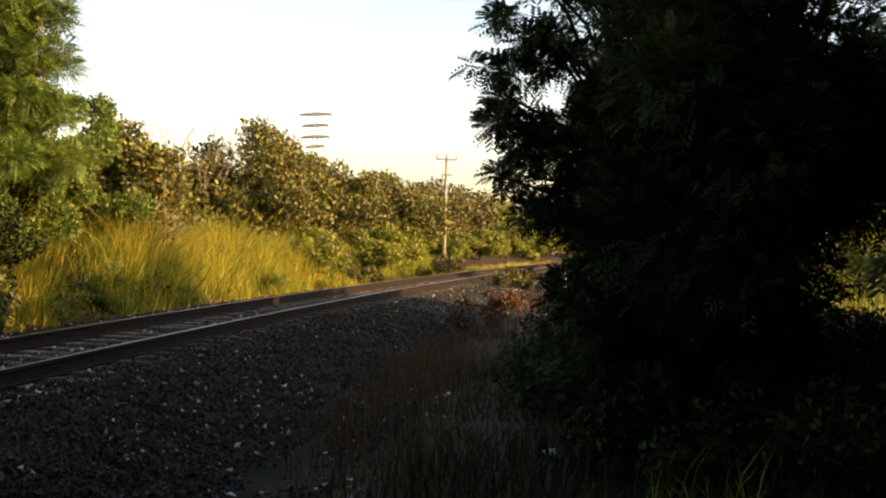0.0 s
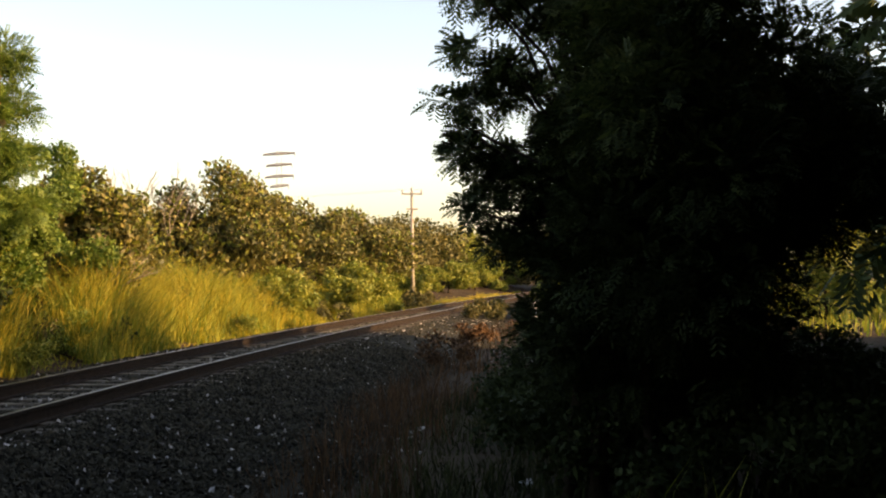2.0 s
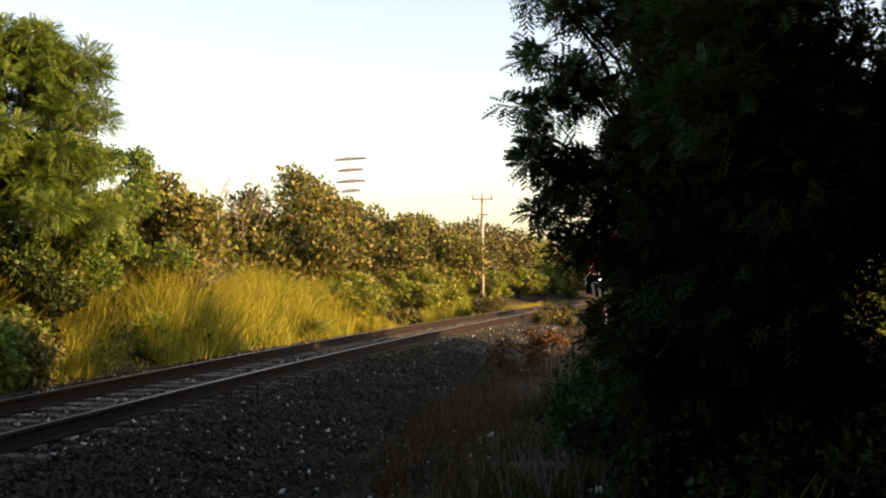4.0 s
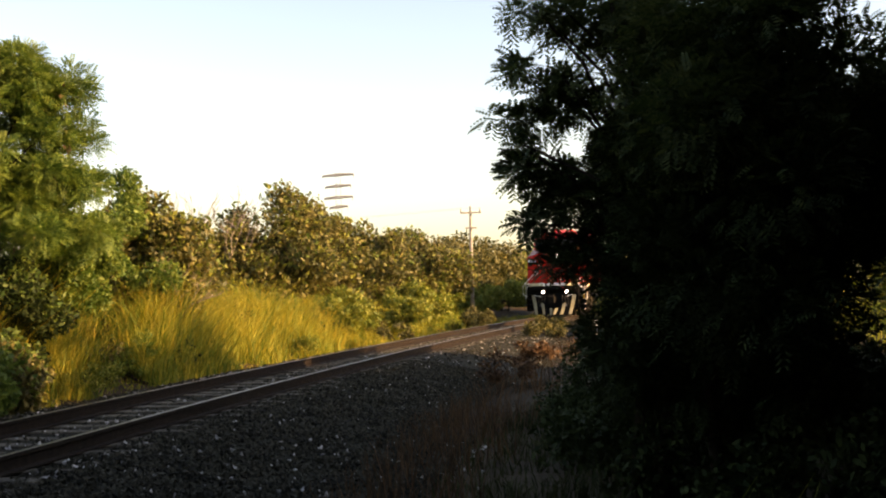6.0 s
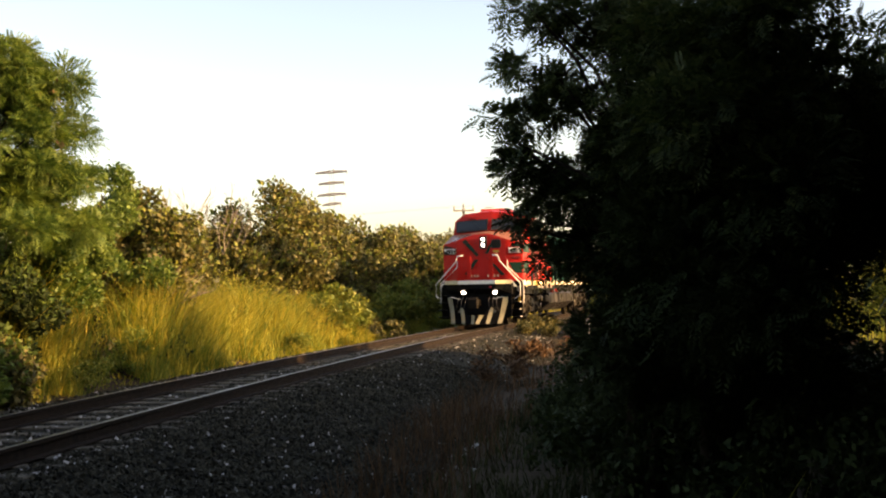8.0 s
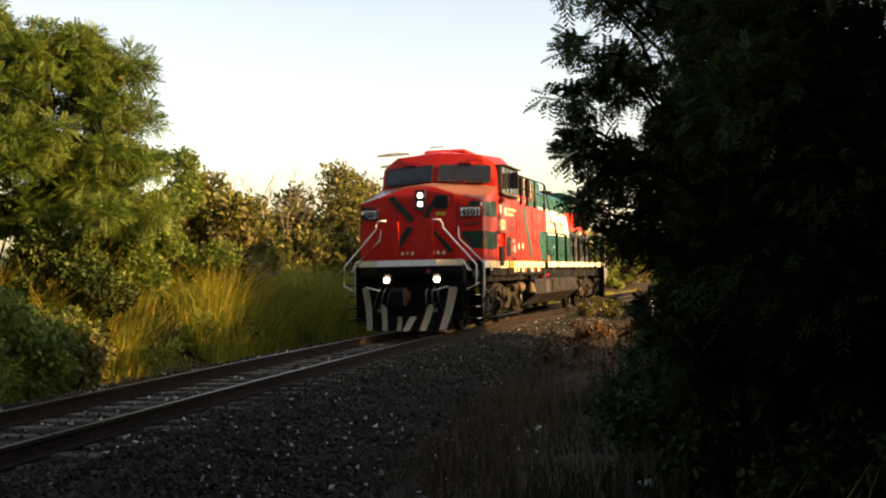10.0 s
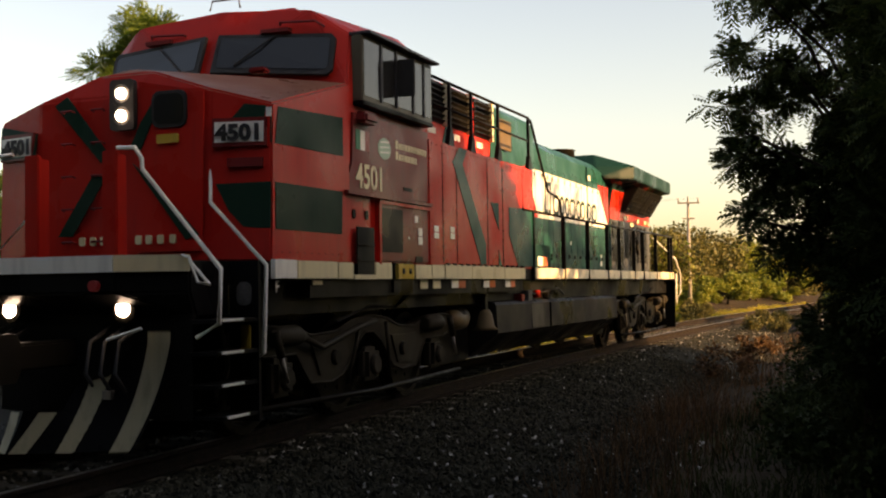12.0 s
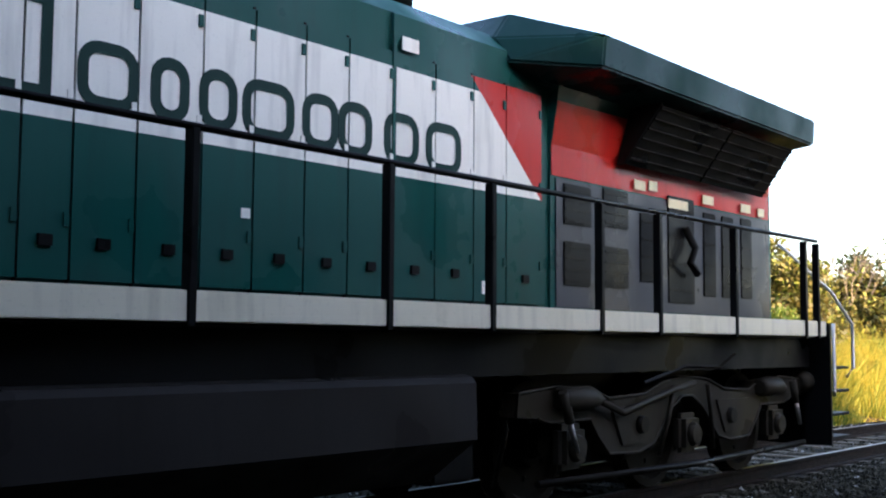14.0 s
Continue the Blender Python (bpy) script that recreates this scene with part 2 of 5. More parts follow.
def blades(points, height, width, lean=0.35):
    """Grass blades, each bent once: two quads a blade."""
    n = len(points)
    a = rng.uniform(0, 2 * np.pi, n)
    side = np.stack([np.cos(a), np.sin(a), 0 * a], 1) * width
    b = rng.uniform(0, 2 * np.pi, n)
    h = height * rng.uniform(0.5, 1.25, n)
    bend = np.stack([np.cos(b), np.sin(b), 0 * b], 1) * (h * lean * rng.uniform(0.2, 1.2, n))[:, None]
    up = np.stack([0 * h, 0 * h, h], 1)
    m, t = points + up * 0.6 + bend * 0.35, points + up * rng.uniform(0.85, 1.0, (n, 1)) + bend
    return np.concatenate([np.stack([points - side, points + side, m + side * 0.7, m - side * 0.7], 1), np.stack([m - side * 0.7, m + side * 0.7, t + side * 0.1, t - side * 0.1], 1)])


# ---- ground and track ----
def lift(y, v):
    """Height of the ground at v metres square to the track."""
    side = 1 if v > 0 else -1
    a = abs(v)
    if a < 1.7:
        z = -0.40
    elif a < 3.4:
        z = -0.40 - (a - 1.7) / 1.7 * (0.28 if side > 0 else 0.14)
    else:
        far = min(1, (a - 3.4) / 4.0)
        z = -0.68 + far * 0.35 if side > 0 else -0.54 + far * 0.71
    if a > 60:
        z -= min(0.5, (a - 60) / 200)
    return z + (0.05 * noise.noise((y * 0.5, v * 0.5, 0)) + 0.14 * noise.noise((y * 0.13, v * 0.13, 3)) if a > 3.0 else 0)


def ground_at(x, y):
    return lift(y, x - tracked(y))


vs = [-1500, -500, -200, -100, -60, -40, -28] + list(np.arange(-20, -3, 1.0)) + list(np.arange(-3.4, 3.5, 0.425)) + list(np.arange(4, 20, 1.0)) + [24, 30, 40, 60, 100, 200, 500, 1500]
ys = [-800, -300, -120, -60, -40] + list(np.arange(-30, 60, 1.0)) + list(np.arange(60, 130, 3.0)) + [140, 170, 220, 300, 500, 900, 1600, 2600]
vs = sorted(set(round(float(v), 3) for v in vs))
gv = [(tracked(y) + v, y, lift(y, v)) for y in ys for v in vs]
nv = len(vs)
gf = [(i * nv + j, i * nv + j + 1, (i + 1) * nv + j + 1, (i + 1) * nv + j) for i in range(len(ys) - 1) for j in range(nv - 1)]
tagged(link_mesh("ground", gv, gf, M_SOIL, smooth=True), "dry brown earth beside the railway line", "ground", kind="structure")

prof = [(-3.4, -0.56), (-3.1, -0.38), (-1.75, -0.22), (-1.3, -0.19), (-0.95, -0.19), (-0.6, -0.19), (0, -0.185), (0.6, -0.19), (0.95, -0.19), (1.3, -0.195), (1.75, -0.24), (2.3, -0.36), (3.0, -0.52), (3.5, -0.60), (3.9, -0.70)]
by = list(np.arange(-30, 62, 0.5)) + list(np.arange(62, 150, 2.0))
bv = []
for y in by:
    for v, z in prof:
        p = on_track(y, v + 0.12 * noise.noise((y * 0.7, v, 5)) * (abs(v) > 2), z + 0.035 * noise.noise((y * 1.7, v * 2.1, 1)))
        bv.append(p)
npf = len(prof)
bf = [(i * npf + j, i * npf + j + 1, (i + 1) * npf + j + 1, (i + 1) * npf + j) for i in range(len(by) - 1) for j in range(npf - 1)]
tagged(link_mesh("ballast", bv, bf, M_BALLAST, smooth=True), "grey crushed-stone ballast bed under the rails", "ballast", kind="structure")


def stones(count, mat, y0, y1, v0, v1, smin, smax, name, label):
    """Angular stones strewn over the ballast, in one mesh."""
    ico = np.array([(0, 0, 1), (0.9, 0, 0.1), (-0.4, 0.85, 0.2), (-0.5, -0.8, 0.0), (0.2, 0.1, -0.8)])
    fc = [(0, 1, 2), (0, 2, 3), (0, 3, 1), (4, 2, 1), (4, 3, 2), (4, 1, 3)]
    verts, faces = [], []
    for _ in range(count):
        y = y0 + (y1 - y0) * random.random() ** 1.5
        v = random.uniform(v0, v1)
        a = abs(v)
        if v > 3.6:
            z = ground_at(on_track(y, v, 0).x, y)
        else:
            z = float(np.interp(v, [p[0] for p in prof], [p[1] for p in prof]))
        if 0.6 < a < 0.9:
            continue
        c = on_track(y, v, z + 0.01)
        s = random.uniform(smin, smax)
        m = Euler((random.uniform(0, 6), random.uniform(0, 6), random.uniform(0, 6))).to_matrix() @ Matrix.Diagonal((s, s * random.uniform(0.6, 1), s * random.uniform(0.5, 0.9)))
        k = len(verts)
        verts += [c + m @ Vector(p) for p in ico]
        faces += [tuple(i + k for i in f) for f in fc]
    return tagged(link_mesh(name, verts, faces, mat), label, "gravel", kind="stuff")


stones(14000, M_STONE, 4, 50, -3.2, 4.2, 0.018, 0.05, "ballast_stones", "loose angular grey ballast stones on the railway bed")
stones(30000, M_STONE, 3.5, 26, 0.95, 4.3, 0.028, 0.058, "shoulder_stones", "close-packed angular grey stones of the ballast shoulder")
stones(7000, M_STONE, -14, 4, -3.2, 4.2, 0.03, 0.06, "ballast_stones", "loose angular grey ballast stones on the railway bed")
stones(2600, M_PALE, 4, 40, -3.1, 4.8, 0.018, 0.040, "pale_ballast_stones", "scattered pale stones on the dark ballast")
stones(480, M_PALE, 4, 15, -1.5, 4.6, 0.032, 0.058, "larger_pale_stones", "larger pale stones lying on the near ballast slope")

track = thing("railway_track", "single railway track with rusty rails on weathered ties", "railway track", kind="structure")


def rail(v):
    pr = [(-0.07, -0.17), (0.07, -0.17), (0.07, -0.155), (0.012, -0.14), (0.012, -0.045), (0.036, -0.035), (0.036, -0.006), (0.03, 0.0), (-0.03, 0.0), (-0.036, -0.006), (-0.036, -0.035), (-0.012, -0.045), (-0.012, -0.14), (-0.07, -0.155)]
    yy = list(np.arange(-30, 150, 1.5))
    vv = [on_track(y, v + a, z) for y in yy for a, z in pr]
    n = len(pr)
    ff = [(i * n + j, i * n + (j + 1) % n, (i + 1) * n + (j + 1) % n, (i + 1) * n + j) for i in range(len(yy) - 1) for j in range(n)]
    ob = link_mesh("rail", vv, ff, M_RAIL, track, "rusty steel rail with a worn bright head")
    ob.data.materials.append(M_RAILTOP)
    for f in ob.data.polygons:
        if f.index % n == 7:
            f.material_index = 1
    return ob


rail(0.7525)
rail(-0.7525)

tb = bmesh.new()
bmesh.ops.create_cube(tb, size=1, matrix=Matrix.Diagonal((2.5, 0.23, 0.2, 1)))
bmesh.ops.bevel(tb, geom=tb.edges[:], offset=0.012, segments=1, affect="EDGES")
tie_mesh = bpy.data.meshes.new("tie")
tb.to_mesh(tie_mesh)
tb.free()
tie_mesh.materials.append(M_TIE)
y = -26.0
while y < 122:
    n = across(y)
    ob = new("tie", tie_mesh)
    ob.parent = track
    ob.matrix_basis = pose(tracked(y), y, -0.27 + random.uniform(-0.012, 0.008), 0, 0, math.degrees(math.atan2(n.y, n.x)) + random.uniform(-1.2, 1.2))
    y += 0.55

# ---- distance: pole, pylon ----
def ray(az, d, z=0.0):
    return Vector((d * math.sin(radians(az)), d * math.cos(radians(az)), z))


def utility_pole():
    p = ray(5.05, 60)
    g = ground_at(p.x, p.y)
    t = thing("utility_pole", "pale concrete utility pole with a crossarm above the brush", "utility pole", Matrix.Translation((p.x, p.y, g)))
    h = EYE + 60 * math.tan(radians(4.05)) - g
    bm = bmesh.new()
    tube(bm, [(0, 0, -0.3), (0, 0, h * 0.5), (0, 0, h)], [0.11, 0.09, 0.07], 10)
    part("shaft", bm, M_POLE, t)
    for z, w in ((h - 0.15, 0.55), (h - 0.95, 0.3)):
        bm = bmesh.new()
        bmesh.ops.create_cube(bm, size=1, matrix=Matrix.Translation((0, -0.12, z)) @ Matrix.Diagonal((w * 2, 0.08, 0.08, 1)))
        part("crossarm", bm, M_POLE, t)
    for x in (-0.5, 0, 0.5):
        bm = bmesh.new()
        z = h - 0.11 if x else h
        tube(bm, [(x, -0.14 if x else 0, z), (x, -0.14 if x else 0, z + 0.1), (x, -0.14 if x else 0, z + 0.22)], [0.03, 0.055, 0.04], 8)
        part("insulator", bm, M_GALV, t)
    return Vector((p.x, p.y, g + h))


POLE_TOP = utility_pole()


def pylon(az, d, top, arms):
    p = ray(az, d)
    t = thing("transmission_tower", "hazy grey lattice power pylon with four short crossarms", "pylon", Matrix.Translation((p.x, p.y, -0.5)))
    h = top
    for sx in (-1, 1):
        for sy in (-1, 1):
            bm = bmesh.new()
            tube(bm, [(sx * 3.2, sy * 3.2, 0), (sx * 0.75, sy * 0.75, h * 0.62), (sx * 0.55, sy * 0.55, h)], 0.05, 4)
            part("leg", bm, M_GALV, t)
    for k in range(9):
        z0, z1 = h * k / 9, h * (k + 1) / 9
        w0, w1 = [float(np.interp(z, [0, h * 0.62, h], [3.2, 0.75, 0.55])) for z in (z0, z1)]
        bm = bmesh.new()
        for a, b in (((-w0, -w0, z0), (w1, -w1, z1)), ((w0, -w0, z0), (-w1, -w1, z1)), ((w0, -w0, z0), (w1, w1, z1)), ((-w0, w0, z0), (-w1, -w1, z1))):
            tube(bm, [a, b], 0.022, 3)
        part("lattice_brace", bm, M_GALV, t)
    for z, w in arms:
        bm = bmesh.new()
        for s in (-1, 1):
            tube(bm, [(0, 0, z + 0.4), (s * w, 0, z + 0.12 + s * 0.25)], 0.17, 4)
            tube(bm, [(0, 0, z - 0.1), (s * w, 0, z + s * 0.25)], 0.24, 4)
            tube(bm, [(s * w, 0, z + s * 0.25), (s * w, 0, z - 0.75)], 0.12, 5)
        part("crossarm", bm, M_GALV, t, "steel crossarm with hanging insulators")


pylon(-1.55, 300, 34.0, ((33.0, 4.1), (30.1, 3.3), (27.1, 3.7), (24.6, 2.4)))


def wires():
    far = ray(-14, 190, 19)
    for k, dz in ((-1, 0.0), (1, 0.05)):
        bm = bmesh.new()
        a = POLE_TOP + Vector((k * 0.5, -0.14, 0.1))
        b = Vector((far.x + k, far.y, far.z - 4))
        tube(bm, [a.lerp(b, s) - Vector((0, 0, 5.0 * s * (1 - s))) for s in np.linspace(0, 1, 13)], 0.006, 3)
        ob = part("power_wire", bm, M_GALV, None)
        tagged(ob, "thin sagging power wire strung from the pole", "wire", "wires of the pole")


wires()


def marker_post():
    p = ray(11.16, 47)
    g = ground_at(p.x, p.y)
    bm = bmesh.new()
    bmesh.ops.create_cube(bm, size=1, matrix=Matrix.Translation((0, 0, 0.3)) @ Matrix.Diagonal((0.12, 0.08, 0.7, 1)))
    bmesh.ops.bevel(bm, geom=bm.edges[:], offset=0.02, segments=2, affect="EDGES")
    ob = part("marker_post", bm, M_WHITEPOST, None)
    ob.location = (p.x, p.y, g + 0.1)
    tagged(ob, "small white-painted marker post beside the track", "post")


marker_post()

# ---- vegetation on the far side of the track ----
p = ray(-18.3, 22.5)
feather_tree("feathery_tree", "tall feathery green tree with hanging dry pods", (p.x, p.y, ground_at(p.x, p.y)),
             (((-0.95, -0.3, 6.4), (0.75, 0.9, 0.6), 22, 0.3), ((0.0, 0, 5.9), (0.95, 1.0, 0.5), 24, 0.3), ((0.85, 0.2, 5.5), (0.95, 1.0, 0.45), 24, 0.3), ((-0.35, 0, 5.1), (1.6, 1.4, 0.5), 36, 0.32), ((1.2, 0.3, 4.7), (0.7, 0.8, 0.4), 16, 0.28), ((-1.75, -0.6, 5.6), (0.5, 0.6, 0.5), 12, 0.28), ((-0.6, -0.25, 3.9), (2.1, 1.6, 0.7), 54, 0.36), ((0.9, 0.2, 3.7), (1.1, 1.0, 0.6), 28, 0.32), ((0.6, -0.2, 2.9), (1.5, 1.2, 0.5), 24, 0.36)),
             M_FEATHER, 21000, 0.28, 6, 0.08, 0.085, 1, 320, squash=0.5)
p = ray(-25.5, 21)
feather_tree("feathery_tree", "feathery green tree standing in the brush", (p.x, p.y, ground_at(p.x, p.y)),
             (((-0.3, 0, 2.1), (1.7, 1.6, 1.1), 44, 0.42),), M_FEATHER, 11000, 0.2, 5, 0.075, 0.12, 2, 80)
p = ray(-33, 20)
feather_tree("feathery_tree", "feathery green tree standing in the brush", (p.x, p.y, ground_at(p.x, p.y)),
             (((0, 0, 2.2), (2.2, 2.0, 1.3), 28, 0.7),), M_FEATHER, 9000, 0.22, 5, 0.09, 0.12, 2)

NEAR_BUSHES = (
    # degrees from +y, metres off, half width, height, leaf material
    (-17.4, 19.6, 0.7, 0.9, M_OLIVE), (-19.0, 18.8, 0.8, 1.2, M_FEATHER), (-21.6, 17.6, 1.0, 1.5, M_FEATHER), (-24.0, 16.8, 1.2, 1.9, M_FEATHER), (-27.5, 16.0, 1.3, 2.0, M_SHADEDLEAF), (-32.0, 15.0, 1.5, 2.2, M_FEATHER), (-13.4, 27.5, 1.9, 4.4, M_FEATHER), (-15.2, 24.0, 1.4, 3.9, M_FEATHER), (-17.4, 23.5, 1.8, 3.2, M_FEATHER), (-17.6, 21.4, 1.2, 2.5, M_SHADEDLEAF), (-20.4, 23.5, 1.9, 3.3, M_FEATHER), (-23.2, 22.5, 1.9, 3.1, M_SHADEDLEAF), (-26.5, 21.5, 2.0, 3.2, M_FEATHER), (-31, 20.5, 2.2, 3.2, M_SHADEDLEAF), (-38, 20, 2.6, 3.4, M_FEATHER))
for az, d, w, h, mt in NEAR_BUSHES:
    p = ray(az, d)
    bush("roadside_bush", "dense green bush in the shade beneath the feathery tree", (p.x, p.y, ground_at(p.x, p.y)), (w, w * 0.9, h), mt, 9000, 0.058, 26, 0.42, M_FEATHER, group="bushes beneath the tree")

HEDGE = (
    (-11.5, 29, 1.7, 4.9, M_OLIVE), (-10.0, 33, 1.3, 4.3, M_OLIVE), (-7.8, 41, 2.0, 3.4, M_OLIVE), (-4.5, 42, 2.4, 5.0, M_OLIVE), (-2.6, 46, 2.0, 4.3, M_OLIVE), (-0.3, 52, 2.6, 3.4, M_OLIVE),
    (1.8, 58, 2.9, 2.9, M_OLIVE), (3.4, 70, 3.2, 2.3, M_OLIVE), (5.4, 84, 3.6, 2.45, M_OLIVE), (7.2, 92, 3.4, 1.7, M_LIME), (9.0, 100, 4.5, 1.4, M_OLIVE), (11.0, 125, 6.5, 1.5, M_OLIVE), (14.0, 150, 9.0, 1.6, M_OLIVE), (18.0, 150, 9.0, 1.7, M_OLIVE))
for az, d, w, el, mt in HEDGE:
    p = ray(az, d)
    g = ground_at(p.x, p.y)
    h = EYE + d * math.tan(radians(el)) - g
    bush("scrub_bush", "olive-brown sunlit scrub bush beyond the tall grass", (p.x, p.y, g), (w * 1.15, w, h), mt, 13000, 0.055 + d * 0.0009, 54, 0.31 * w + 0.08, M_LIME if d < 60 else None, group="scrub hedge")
LOW = ((-1.5, 40, 1.5, 1.7), (0.8, 44, 1.6, 1.8), (2.4, 50, 1.8, 2.0), (3.2, 58, 1.5, 1.5), (5.4, 68, 2.2, 1.6), (6.6, 74, 2.4, 2.0), (7.9, 84, 2.6, 2.4), (9.6, 90, 2.8, 2.4))
for az, d, w, h in LOW:
    p = ray(az, d)
    bush("yellow_green_bush", "low yellow-green sunlit bush at the grass edge", (p.x, p.y, ground_at(p.x, p.y)), (w, w, h), M_LIME, 4500, 0.04 + d * 0.0008, 24, 0.45, group="low bushes")
for az, d, w, h in ((17, 46, 3.5, 3.6), (21, 44, 3.5, 3.2), (25, 42, 4.0, 3.8), (29, 40, 4.0, 4.0), (13.5, 62, 4, 3.0)):
    p = ray(az, d)
    bush("field_bush", "bright green sunlit bush across the field", (p.x, p.y, ground_at(p.x, p.y)), (w, w, h), M_LIME, 3000, 0.13, 26, 0.8, group="bushes in the field")


def bare_tree(az, d, h, spread):
    p = ray(az, d)
    t = thing("bare_tree", "leafless pale grey tree with thin twigs", "tree", Matrix.Translation((p.x, p.y, ground_at(p.x, p.y))))
    bm = bmesh.new()

    def limb(a, dr, ln, r, depth):
        b = a + dr * ln
        tube(bm, [a, a.lerp(b, 0.5) + Vector((random.uniform(-1, 1), random.uniform(-1, 1), 0)) * ln * 0.06, b], [r, r * 0.8, r * 0.55], 4)
        if depth:
            for _ in range(3):
                nd = (dr + Vector((random.uniform(-1, 1), random.uniform(-1, 1), random.uniform(-0.15, 0.6))) * spread).normalized()
                limb(a.lerp(b, random.uniform(0.6, 1)), nd, ln * random.uniform(0.55, 0.75), r * 0.55, depth - 1)
    limb(Vector((0, 0, -0.1)), Vector((0.05, 0, 1)), h * 0.42, 0.045 + h * 0.003, 4)
    part("branchwork", bm, M_DRYWOOD, t)


bare_tree(-8.9, 38, 5.6, 0.6)
bare_tree(-7.4, 40, 5.4, 0.6)
bare_tree(-10.0, 28.0, 3.4, 0.9)
bare_tree(2.2, 66, 5.4, 0.7)
bare_tree(0.9, 62, 5.4, 0.7)


def grass_patch(name, label, mat, n, y0, y1, v0, v1, height, width, lean=0.35, power=1.0, keep=None):
    yy = y0 + (y1 - y0) * rng.uniform(0, 1, n) ** power
    vv = rng.uniform(v0, v1, n)
    pts, hh = [], []
    for y, v in zip(yy, vv):
        k = noise.noise((y * 0.33, v * 0.45, 9)) + 0.5 * noise.noise((y * 1.1, v * 1.3, 4))
        if keep is not None and k < keep:
            continue
        c = on_track(y, v, 0)
        pts.append((c.x, c.y, ground_at(c.x, c.y) - 0.02))
        edge = min(1.0, 0.25 + (abs(v) - min(abs(v0), abs(v1))) / 1.6)
        hh.append((height(y) if callable(height) else height) * edge * (0.88 + 0.8 * k))
    return tagged(quad_mesh(name, blades(np.array(pts), np.array(hh), width, lean), mat), label, "grass", kind="stuff")


def tall(y):
    return float(np.interp(y, [10, 17, 19.5, 22, 25, 30, 40, 60], [0.5, 0.7, 1.5, 2.1, 2.15, 1.7, 1.1, 0.6]))


grass_patch("tall_grass", "tall golden sunlit grass on the bank", M_GRASS, 36000, 10, 48, -8.5, -3.5, tall, 0.010, 0.65, 1.0, -0.2)
grass_patch("tall_grass", "green blades among the golden grass", M_GREENGRASS, 40000, 8, 60, -9, -3.45, tall, 0.013, 0.8, keep=-0.3)
# every fourth clump is in darkened leaf, for the shadows within the grass
for k in range(22):
    y, v = 15 + k * 1.45 + random.uniform(-0.6, 0.6), random.choice((-3.9, -4.2, -4.7, -5.4, -6.3))
    q = on_track(y, v, 0)
    w = random.uniform(0.45, 0.85)
    bush("grass_clump_bush", "small leafy clump growing out of the bank grass", (q.x, q.y, ground_at(q.x, q.y)), (w, w, random.uniform(0.6, 1.0) + max(0, -v - 4) * 0.25), (M_LIME, M_OLIVE, M_FEATHER, M_SHADEDLEAF)[k % 4], 1600, 0.035, 14, 0.24, group="clumps in the bank grass")
grass_patch("bank_grass", "yellow-green tufts before the bushes", M_GREENGRASS, 20000, 8, 22, -6.2, -3.6, 0.8, 0.012, 0.8, 1.0, -0.1)
grass_patch("verge_grass", "short yellow grass along the far ballast edge", M_GRASS, 9000, 6, 90, -4.3, -3.1, 0.3, 0.010, 0.6)
grass_patch("field_grass", "low green grass in the open field", M_GREENGRASS, 14000, 30, 110, 4.5, 30, 0.6, 0.03)

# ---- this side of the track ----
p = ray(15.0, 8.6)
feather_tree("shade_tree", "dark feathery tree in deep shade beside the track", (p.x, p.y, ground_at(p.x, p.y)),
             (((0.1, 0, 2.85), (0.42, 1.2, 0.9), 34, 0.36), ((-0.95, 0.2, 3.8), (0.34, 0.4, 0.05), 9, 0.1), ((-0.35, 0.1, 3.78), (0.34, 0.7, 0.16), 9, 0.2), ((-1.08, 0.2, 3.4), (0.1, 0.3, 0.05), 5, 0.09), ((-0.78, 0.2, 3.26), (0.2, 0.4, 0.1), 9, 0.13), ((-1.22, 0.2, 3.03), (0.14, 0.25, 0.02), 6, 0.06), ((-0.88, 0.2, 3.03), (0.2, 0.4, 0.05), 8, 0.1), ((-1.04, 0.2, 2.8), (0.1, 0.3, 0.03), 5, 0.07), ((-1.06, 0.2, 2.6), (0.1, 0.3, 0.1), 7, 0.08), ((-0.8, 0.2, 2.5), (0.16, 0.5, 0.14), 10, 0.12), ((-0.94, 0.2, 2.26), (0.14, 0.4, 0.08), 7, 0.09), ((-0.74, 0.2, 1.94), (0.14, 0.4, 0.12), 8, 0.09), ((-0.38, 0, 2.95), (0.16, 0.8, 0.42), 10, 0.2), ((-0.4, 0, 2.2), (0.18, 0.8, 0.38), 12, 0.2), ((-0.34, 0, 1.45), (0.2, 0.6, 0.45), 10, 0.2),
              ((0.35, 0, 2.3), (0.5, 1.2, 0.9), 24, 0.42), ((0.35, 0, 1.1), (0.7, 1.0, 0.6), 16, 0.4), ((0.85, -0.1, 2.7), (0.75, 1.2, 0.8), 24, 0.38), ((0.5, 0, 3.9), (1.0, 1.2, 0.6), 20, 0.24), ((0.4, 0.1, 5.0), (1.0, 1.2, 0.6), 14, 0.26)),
             M_SHADEDLEAF, 34000, 0.13, 5, 0.055, 0.05, 4, above=(2.6, M_SKYLITLEAF))
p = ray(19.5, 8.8)
